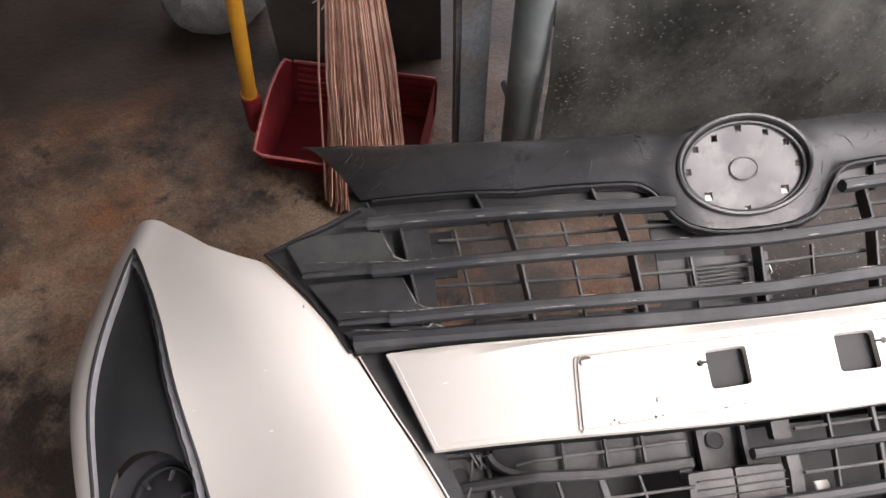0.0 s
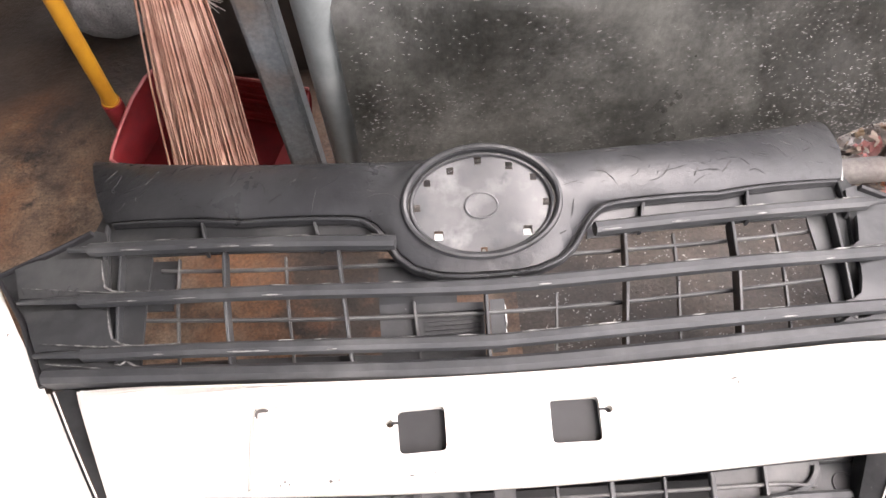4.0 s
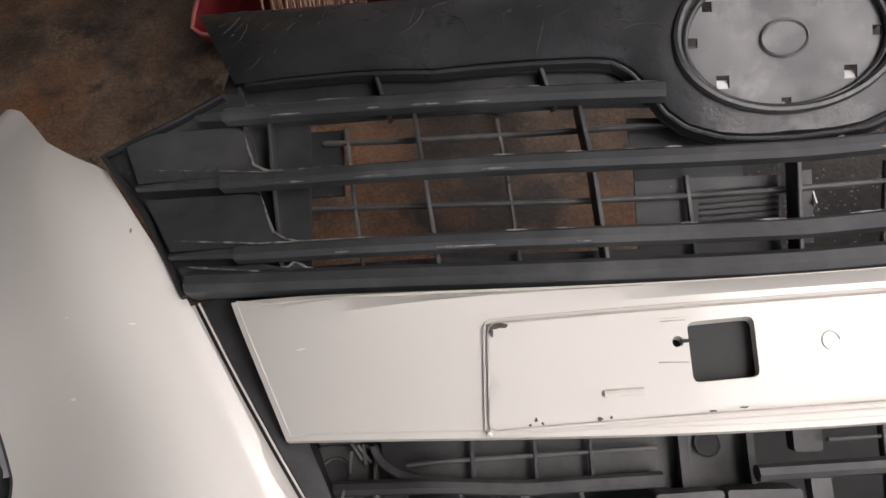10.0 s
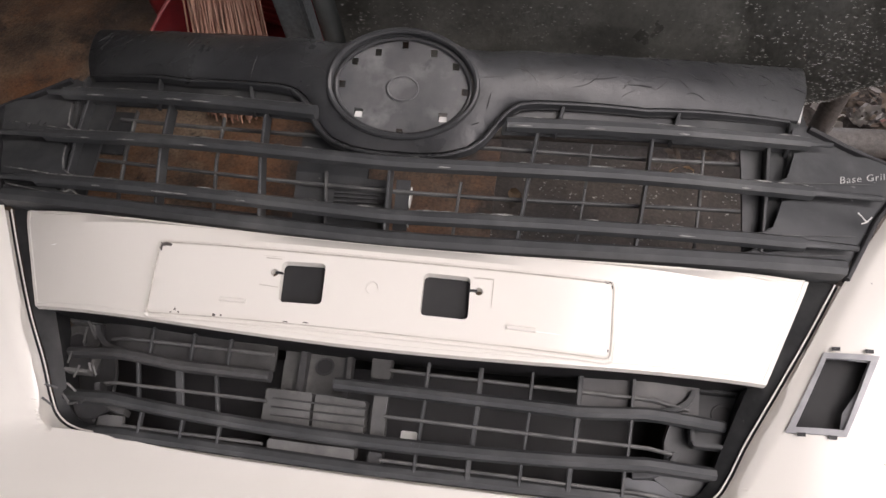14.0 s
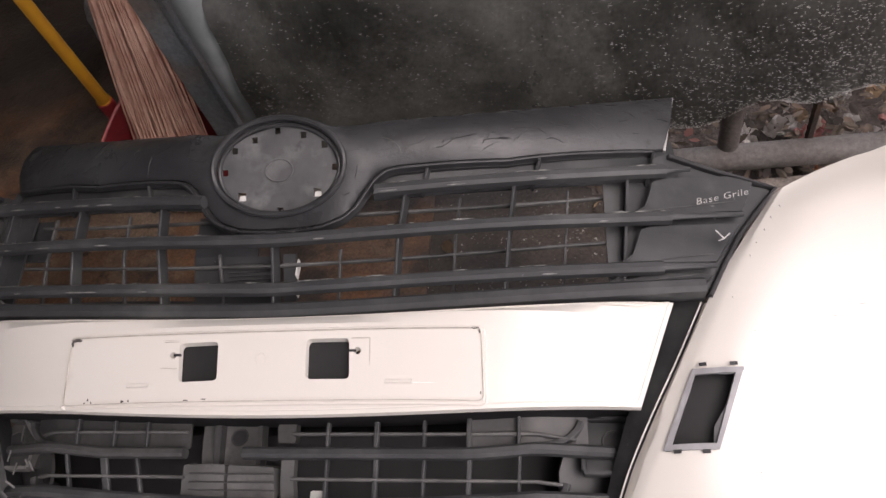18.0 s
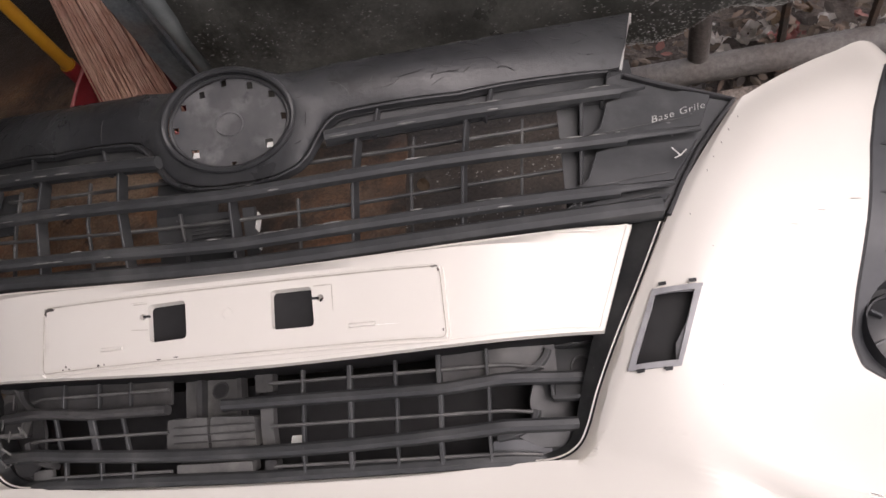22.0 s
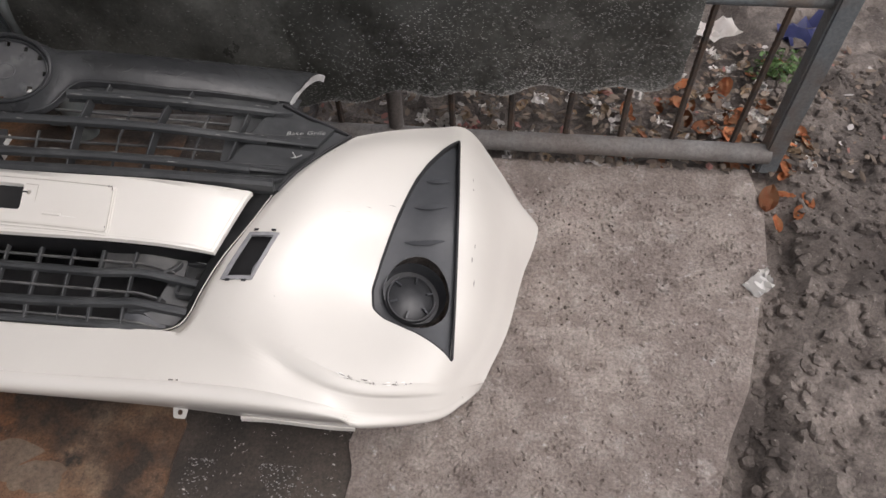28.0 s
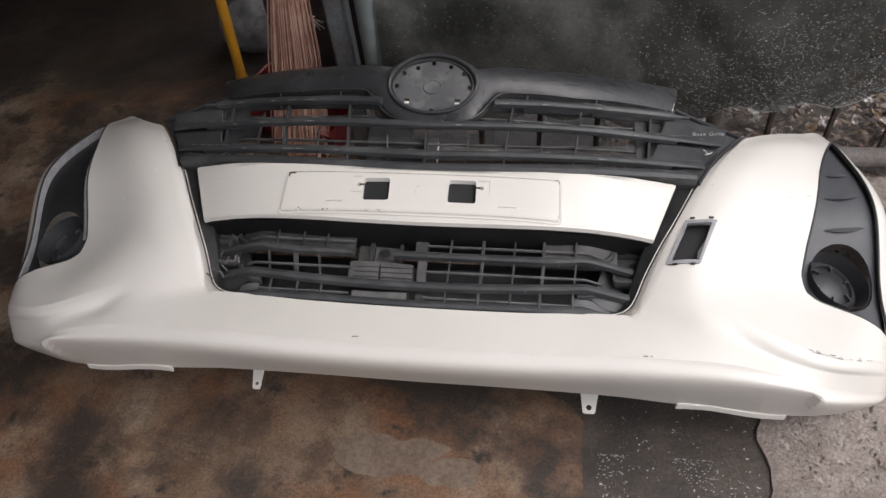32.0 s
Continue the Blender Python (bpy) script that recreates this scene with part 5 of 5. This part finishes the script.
M_REDEDGE = mat("worn_pale_red_plastic", (0.45, 0.16, 0.15), 0.5, colour2=(0.35, 0.08, 0.08), scale=40.0)

broom = tagged(new("broom"), "bundle broom of thin reddish-brown coconut ribs, standing bristles down", "broom")
rng = random.Random(4)
bm = bmesh.new()
for k in range(230):
    r, a = math.sqrt(rng.random()), rng.random() * 6.283
    bx, by = -.415 + .076 * r * math.cos(a), .462 + .045 * r * math.sin(a)
    tx, ty = -.392 + .02 * r * math.cos(a), .66 + .02 * r * math.sin(a)
    m = rng.uniform(-.012, .012)
    path = [(bx, by, .006 + .03 * rng.random()), ((bx * .6 + tx * .4) + m, (by * .6 + ty * .4), .24), (tx, ty, .58)]
    sweep(path, ring_profile(.0018, 4), up=(0, 1, 0), bm=bm, caps=False)
tagged(part("bristles", bm, M_STICK, broom), kind="stuff")
tube("binding", (-.386, .655, .555), (-.384, .67, .605), .027, M_RUST, broom, 12)
tube("broom_handle", (-.385, .66, .58), (-.36, .82, 1.25), .014, M_STICK, broom, 8)

pan = tagged(new("dustpan"), "dirty red plastic dustpan with a worn yellow pole", "dustpan")


def pan_point(a, b, z):
    """a: along the mouth, b: backwards, from the corner of the mouth."""
    return Vector((-.600 + a * .951 + b * .309, .535 - a * .309 + b * .951, z))


def pan_plate(name, quad, material, thick=.004, label="", round_=.0):
    """A plate with its corners given as (a, b, z)."""
    flat = rounded([(q[0], q[1]) for q in quad], round_) if round_ else [(q[0], q[1]) for q in quad]
    bm = bmesh.new()
    front = [bm.verts.new(pan_point(*quad_at(quad, p))) for p in flat]
    bm.faces.new(front)
    bmesh.ops.solidify(bm, geom=bm.faces[:], thickness=thick)
    return part(name, bm, material, pan, label)


def quad_at(quad, p):
    """The point of a plate over its (a, b) outline, on the plane of its first three corners."""
    (a0, b0, z0), (a1, b1, z1), (a2, b2, z2) = quad[:3]
    det = (a1 - a0) * (b2 - b0) - (a2 - a0) * (b1 - b0)
    u = ((p[0] - a0) * (b2 - b0) - (a2 - a0) * (p[1] - b0)) / det
    v = ((a1 - a0) * (p[1] - b0) - (p[0] - a0) * (b1 - b0)) / det
    return p[0], p[1], z0 + u * (z1 - z0) + v * (z2 - z0)


pan_plate("scoop", [(0, .03, .004), (.28, .03, .004), (.28, .19, .010), (0, .19, .010)], M_RED)
pan_plate("front_wall", [(0, .03, .004), (.28, .03, .004), (.28, 0, .072), (0, 0, .072)], M_RED)
pan_plate("rear_wall", [(0, .19, .006), (.28, .19, .006), (.28, .225, .078), (0, .225, .078)], M_RED, round_=.009)
for a_, hood in ((0, ((.02, .086), (.06, .100), (.11, .112), (.16, .114), (.20, .104), (.222, .078))), (.276, ((.02, .072), (.10, .074), (.222, .077)))):
    bm = bmesh.new()
    bm.faces.new([bm.verts.new(pan_point(a_, b_, z_)) for b_, z_ in ((.03, .004), (0, .072), *hood, (.19, .006))])
    bmesh.ops.solidify(bm, geom=bm.faces[:], thickness=.004)
    part("side_wall", bm, M_RED, pan)
for k in range(6):
    f_ = .10 + .15 * k
    part("scoop_rib", sweep([pan_point(.012, .188 + .035 * f_, .008 + .072 * f_), pan_point(.268, .188 + .035 * f_, .008 + .072 * f_)], box_profile(.006, .005)), M_RED, pan)
part("rear_edge", sweep([pan_point(.004, .224, .080), pan_point(.14, .224, .081), pan_point(.276, .224, .080)], ring_profile(.0030, 6)), M_REDEDGE, pan, "worn pale edge")
edge_line = [pan_point(-.002, b_, z_) for b_, z_ in ((.222, .080), (.20, .105), (.16, .115), (.11, .113), (.06, .101), (.02, .087), (.003, .077))] + [pan_point(.012, -.002, .073), pan_point(.14, -.002, .072), pan_point(.28, -.002, .072)]
part("scoop_edge", sweep(edge_line, ring_profile(.0032, 6)), M_REDEDGE, pan, "worn pale edge")
tube("pole_socket", (-.606, .640, .03), (-.600, .632, .118), .017, M_RED, pan, 12)
tube("pole", (-.602, .635, .105), (-.553, .580, .50), .0125, M_YELLOW, pan, 12, 2)
tube("pole_end", (-.553, .580, .50), (-.497, .520, .98), .0125, M_YELLOW, pan, 12)
tube("collar", (-.6025, .636, .108), (-.6005, .633, .122), .0155, M_YELLOW, pan, 12)

# ---- added walls and roof that close the covered side and block sky light ----
M_WALL = mat("plain_dark_shade_wall", (0.05, 0.045, 0.04), 0.9, colour2=(0.08, 0.07, 0.06), scale=12.0, big=(0.03, 0.028, 0.026), big_scale=2.0, bump=0.3, bump_scale=40.0)
# the recess wall fills the dark gap behind the broom; the others are unseen
for name, b in (("wall_west", (-2.05, -1.9, -3.4, 1.6, -.03, 2.0)), ("wall_north", (-1.9, -.74, 1.45, 1.6, -.03, 2.0)), ("wall_recess", (-.56, -.24, .80, .92, -.03, 2.0)), ("wall_south", (-2.05, 3.4, -3.55, -3.4, -.03, .9))):
    tagged(part(name, block(*b), M_WALL, smooth=False), "plain dark wall added to hold back light", kind="structure")
# assumed roof, its edge placed to shade the left side
tagged(part("ceiling", block(-2.05, .50, -1.60, 1.6, 2.0, 2.1), M_WALL, smooth=False), "assumed dark roof, out of view, added to shade the covered side", kind="structure")

# ---- litter and weeds ----
M_LEAF = mat("dry_orange_leaf", (0.38, 0.115, 0.04), 0.7, colour2=(0.36, 0.17, 0.08), scale=40.0, rand=0.45)
M_LEAF2 = mat("dry_tan_leaf", (0.30, 0.20, 0.12), 0.75, colour2=(0.40, 0.30, 0.20), scale=40.0, rand=0.4)
M_PAPER = mat("dirty_white_paper", (0.74, 0.71, 0.68), 0.8, colour2=(0.60, 0.56, 0.52), scale=30.0, rand=0.25)
M_TISSUE = mat("white_tissue_paper", (0.88, 0.87, 0.85), 0.8, colour2=(0.80, 0.78, 0.75), scale=40.0)
M_PINK = mat("faded_red_wrapper", (0.45, 0.12, 0.11), 0.5, colour2=(0.55, 0.35, 0.32), scale=35.0)
M_GREEN = mat("weed_leaf", (0.055, 0.11, 0.03), 0.6, colour2=(0.09, 0.16, 0.045), scale=30.0)
M_BLUE = mat("dark_blue_plastic", (0.04, 0.05, 0.16), 0.4, colour2=(0.07, 0.08, 0.22), scale=20.0)


def scrap(name, size, aspect, curl, crumple, material, seed, leafy=True):
    """A curled leaf or a crumpled scrap, about its own origin."""
    r = random.Random(seed)
    bm = bmesh.new()
    n, m = 9, 5
    rows_ = []
    for i in range(n):
        u = i / (n - 1) * 2 - 1
        w = aspect * (math.sqrt(max(0, 1 - abs(u) ** 1.7)) + .03 if leafy else 1)
        row = []
        for j in range(m):
            v = j / (m - 1) * 2 - 1
            z = curl * (v * v * w + .5 * u * u) + crumple * r.uniform(-1, 1)
            row.append(bm.verts.new((size * u, size * w * v, size * z)))
        rows_.append(row)
    for a, b in zip(rows_, rows_[1:]):
        for j in range(m - 1):
            bm.faces.new((a[j], b[j], b[j + 1], a[j + 1]))
    low_ = min(v.co.z for v in bm.verts)
    for v in bm.verts:
        v.co.z -= low_
    bmesh.ops.solidify(bm, geom=bm.faces[:], thickness=.0008)
    return part(name, bm, material)


def lay(ob, x, y, z, rz=0.0, tilt=0.0):
    ob.matrix_world = pose(x, y, z, tilt, 0, rz)
    return ob


lay(tagged(scrap("fallen_leaf", .038, .50, .45, .12, M_LEAF, 1), "large orange-brown dry leaf lying beside the gate post", "leaf", "fallen leaves"), 1.312, .326, .000, 70)
lay(tagged(scrap("fallen_leaf", .022, .6, .6, .1, M_LEAF2, 2), "tan dry leaf lying under the grille", "leaf", "fallen leaves"), .350, .375, -.012, 20)
lay(tagged(scrap("fallen_leaf", .014, .7, .6, .1, M_LEAF2, 3), "small tan dry leaf lying under the grille", "leaf", "fallen leaves"), .09, .305, .003, 120)
lay(tagged(scrap("paper_scrap", .021, .9, .3, .45, M_TISSUE, 4, False), "crumpled white paper scrap lying on the pavement edge", "paper"), 1.256, .108, .004, 40)
lay(tagged(scrap("paper_scrap", .017, .5, .2, .4, M_TISSUE, 5, False), "small crumpled white paper scrap on the pavement edge", "paper"), 1.272, .130, .004, 100)
lay(tagged(scrap("paper_bag", .050, .8, .3, .25, M_PAPER, 6, False), "crumpled dirty white paper bag behind the gate", "paper bag"), 1.275, .87, -.01, 20)
lay(tagged(scrap("blue_plastic", .075, .6, .3, .3, M_BLUE, 7, False), "crumpled dark blue plastic sheet behind the gate", "plastic sheet"), 1.50, .87, -.01, 30)
lay(tagged(scrap("wrapper", .026, .7, .3, .3, M_PINK, 8, False), "crumpled faded red wrapper behind the gate", "wrapper"), .690, .485, -.006, 10)
protos = [(tagged(scrap("fallen_leaf", .030, .55, .28, .10, M_LEAF, 11), "curled orange-brown dry leaf behind the gate", "leaf", "fallen leaves"), 1),
          (tagged(scrap("fallen_leaf", .024, .6, .3, .12, M_LEAF2, 12), "curled tan dry leaf behind the gate", "leaf", "fallen leaves"), 1),
          (tagged(scrap("fallen_leaf", .022, .45, .3, .12, M_LEAF, 13), "narrow curled brown dry leaf behind the gate", "leaf", "fallen leaves"), 1),
          (tagged(scrap("paper_scrap", .022, .6, .3, .35, M_PAPER, 14, False), "crumpled dirty white paper scrap behind the gate", "paper", "paper scraps"), 1)]
r = random.Random(12)
for k in range(270):
    x = 1.42 - .9 * r.random() ** 1.8
    pk = r.choices(range(4), (3, 5, 2, 6) if x > .95 else (0, 2, 0, 7))[0]
    if x < .95 and r.random() < .45:
        continue
    y = .415 + .36 * r.random() ** 1.5
    m = pose(x, y, -.012 + .02 * r.random(), r.uniform(-30, 30), r.uniform(-30, 30), r.uniform(0, 360))
    if k < 4:
        protos[k][0].matrix_world = m
    else:
        copy_thing(protos[pk][0], m @ Matrix.Diagonal((*[r.uniform(.55, .95)] * 3, 1)))
for x, y in ((.60, .47), (.64, .455), (.71, .46), (.745, .50), (.67, .51), (.76, .455)):
    copy_thing(protos[3][0], pose(x, y, -.008, r.uniform(-20, 20), 0, r.uniform(0, 360)))
for x, y in ((1.350, .345), (1.322, .27), (1.37, .30), (1.395, .335), (1.36, .40)):
    copy_thing(protos[2][0], pose(x, y, -.004, r.uniform(-20, 20), 0, r.uniform(0, 360)))
for k in range(15):
    x, y = 1.29 - .26 * r.random() ** 1.4, .455 + .26 * r.random()
    copy_thing(protos[0 if k % 3 else 2][0], pose(x, y, .004 + .012 * r.random(), r.uniform(-35, 35), r.uniform(-30, 30), r.uniform(0, 360)))

weed = tagged(new("weed_clump"), "small low green weed growing behind the gate", "weed")
weed.matrix_world = pose(1.40, .72, -.02)
bm = bmesh.new()
for k in range(260):
    a, e, d = r.uniform(0, 6.283), r.uniform(.1, 1.3), r.uniform(.02, .075)
    c = Vector((d * math.cos(a) * math.cos(e), d * math.sin(a) * math.cos(e), .01 + d * math.sin(e)))
    u = Vector((r.uniform(-1, 1), r.uniform(-1, 1), r.uniform(-.3, .6))).normalized()
    w = u.cross(Vector((r.uniform(-1, 1), r.uniform(-1, 1), r.uniform(-1, 1)))).normalized()
    L = r.uniform(.006, .012)
    bm.faces.new([bm.verts.new(c + u * L * p + w * L * .45 * q) for p, q in ((-1, 0), (0, -1), (1, 0), (0, 1))])
tagged(part("foliage", bm, M_GREEN, weed, smooth=False), kind="stuff")
bm = bmesh.new()
for k in range(14):
    a = k * .45
    sweep([(0, 0, 0), (.03 * math.cos(a), .03 * math.sin(a), .03), (.05 * math.cos(a), .05 * math.sin(a), .055)], ring_profile(.0012, 4), bm=bm)
tagged(part("stems", bm, M_GREEN, weed), kind="stuff")

# crumbs of dirt on the slab
bm = bmesh.new()
for k in range(170):
    x, y = r.uniform(.60, 1.28), .33 - .62 * r.random() ** 1.8
    if r.random() < .35:
        x, y = r.uniform(.80, 1.0), r.uniform(.0, .33)
    d = r.uniform(.0012, .004) * (1.6 if r.random() < .06 else 1)
    base = [bm.verts.new((x + d * math.cos(a) * r.uniform(.6, 1.2), y + d * math.sin(a) * r.uniform(.6, 1.2), .001)) for a in np.linspace(0, 6.283, 6, endpoint=False)]
    tip = bm.verts.new((x, y, .004 + d * .6))
    for i in range(6):
        bm.faces.new((base[i], base[(i + 1) % 6], tip))
M_CRUMB = mat("dark_soil_crumbs", (0.07, 0.055, 0.048), 0.95, colour2=(0.13, 0.11, 0.095), scale=60.0)
tagged(part("soil_crumbs", bm, M_CRUMB), "scattered dark soil crumbs on the pavement", "soil", kind="stuff")

# grey sack and a tuft of string at the back
M_SACK = mat("grey_woven_sack", (0.16, 0.155, 0.15), 0.8, colour2=(0.24, 0.235, 0.225), scale=30.0, bump=0.4, bump_scale=150.0, grain=0.3, grain_scale=200.0)
bm = bmesh.new()
bmesh.ops.create_uvsphere(bm, u_segments=28, v_segments=18, radius=1)
for v in bm.verts:
    k = 1 + .12 * noise.fractal(v.co * 2.2, 1.0, 2.0, 4) + .015 * math.sin(v.co.z * 40)
    v.co = Vector((v.co.x * .115 * k, v.co.y * .09 * k, (max(v.co.z, -.72) + .72) * .085 * k))
sack = tagged(part("sack", bm, M_SACK), "small grey woven sack lying on the floor", "sack")
sack.matrix_world = pose(-.68, 1.0, .001, 0, 0, 20)
bm = bmesh.new()
for k in range(26):
    a = r.uniform(0, 6.283)
    L = r.uniform(.015, .04)
    d = Vector((math.cos(a), -.25, math.sin(a) * .7 - .3)) * L
    sweep([(0, 0, 0), d * .5 + Vector((0, -.006, .004)), d], ring_profile(.0011, 4), bm=bm)
tuft = tagged(part("string_tuft", bm, M_PAPER), "white frayed string tuft hanging on the dark wall", "string")
tuft.matrix_world = pose(-.437, .797, .19)

# loose litter behind the gate
def litter_material():
    m = bpy.data.materials.new("mixed_dry_litter")
    m.use_nodes = True
    nt = m.node_tree
    g = nt.nodes.new("ShaderNodeNewGeometry")
    cr = nt.nodes.new("ShaderNodeValToRGB")
    cr.color_ramp.interpolation = "CONSTANT"
    tones = ((0.0, (0.10, 0.075, 0.055)), (0.25, (0.17, 0.12, 0.09)), (0.37, (0.06, 0.048, 0.04)), (0.60, (0.20, 0.155, 0.12)), (0.79, (0.40, 0.37, 0.35)), (0.84, (0.14, 0.11, 0.085)), (0.97, (0.28, 0.13, 0.11)))
    el = cr.color_ramp.elements
    el[0].position, el[0].color = tones[0][0], (*tones[0][1], 1)
    el[1].position, el[1].color = tones[1][0], (*tones[1][1], 1)
    for pos, tone in tones[2:]:
        e = el.new(pos)
        e.color = (*tone, 1)
    nt.links.new(g.outputs["Random Per Island"], cr.inputs[0])
    nt.links.new(cr.outputs[0], nt.nodes["Principled BSDF"].inputs["Base Color"])
    nt.nodes["Principled BSDF"].inputs["Roughness"].default_value = 0.8
    return m


rl = random.Random(55)
bm = bmesh.new()
for k in range(1900):
    x = rl.uniform(.30, 1.75) if k % 3 else rl.uniform(.62, 1.42)
    y = .40 + .42 * rl.random() ** 1.3
    c = Vector((x, y, .002 + .012 * rl.random()))
    a, t, w, L = rl.uniform(0, 6.28), rl.uniform(-.6, .6), rl.uniform(.0025, .008), rl.uniform(.005, .016)
    u = Vector((math.cos(a), math.sin(a), t * .5))
    n_ = Vector((-math.sin(a), math.cos(a), rl.uniform(-.5, .5)))
    mid = Vector((0, 0, rl.uniform(-.3, .5) * w))
    q = [bm.verts.new(p) for p in (c - u * L, c - u * L * .3 + n_ * w, c + u * L * .5 + n_ * w * .8, c + u * L, c + u * L * .4 - n_ * w * .9, c - u * L * .4 - n_ * w * .8)]
    o = bm.verts.new(c + mid)
    for i in range(6):
        bm.faces.new((q[i], q[(i + 1) % 6], o))
tagged(part("leaf_litter", bm, litter_material(), smooth=False), "mixed dry leaf and paper litter on the dirt", "litter", kind="stuff")

# lifted flakes on the slab
bm = bmesh.new()
for k in range(2800):
    x, y = rl.uniform(.60, 1.28), .33 - 1.2 * rl.random() ** 1.3
    if x > chain([(b_, a_) for a_, b_ in edge], y) - .02:
        continue
    d = rl.uniform(.0015, .007)
    st = rl.uniform(.3, 1)
    a0 = rl.uniform(0, 6.28)
    tip = bm.verts.new((x, y, .004 + rl.uniform(.0012, .0042)))
    base = []
    for a in np.linspace(0, 6.283, 7, endpoint=False):
        u, v = d * math.cos(a) * rl.uniform(.5, 1.3), d * st * math.sin(a) * rl.uniform(.5, 1.3)
        base.append(bm.verts.new((x + u * math.cos(a0) - v * math.sin(a0), y + u * math.sin(a0) + v * math.cos(a0), .0025)))
    for i in range(7):
        bm.faces.new((base[i], base[(i + 1) % 7], tip))
tagged(part("concrete_flakes", bm, M_GREYC, bpy.data.objects["pavement"], smooth=False), kind="stuff")

# clods and stones of the verge
bm = bmesh.new()
for k in range(2400):
    y = rl.uniform(-.75, .75)
    x = max(chain([(b_, a_) for a_, b_ in edge], min(y, .35)), 1.36 if y > .34 else 0) + .012 + .55 * rl.random() ** 1.4
    d = .003 + .013 * rl.random() ** 3
    c = verge(x, y)
    top_ = bm.verts.new(c + Vector((rl.uniform(-.3, .3) * d, rl.uniform(-.3, .3) * d, d * rl.uniform(.5, .9))))
    low_, mid_ = [], []
    for a in np.linspace(0, 6.283, 7, endpoint=False):
        q = rl.uniform(.7, 1.3) * d
        low_.append(bm.verts.new(c + Vector((q * math.cos(a), q * math.sin(a), -.004))))
        mid_.append(bm.verts.new(c + Vector((q * .75 * math.cos(a), q * .75 * math.sin(a), d * rl.uniform(.25, .6)))))
    for i in range(7):
        j = (i + 1) % 7
        bm.faces.new((low_[i], low_[j], mid_[j], mid_[i]))
        bm.faces.new((mid_[i], mid_[j], top_))
tagged(part("dirt_clods", bm, M_GROUND, smooth=False), "dark dirt clods and small stones on the rough verge", "dirt", kind="stuff")
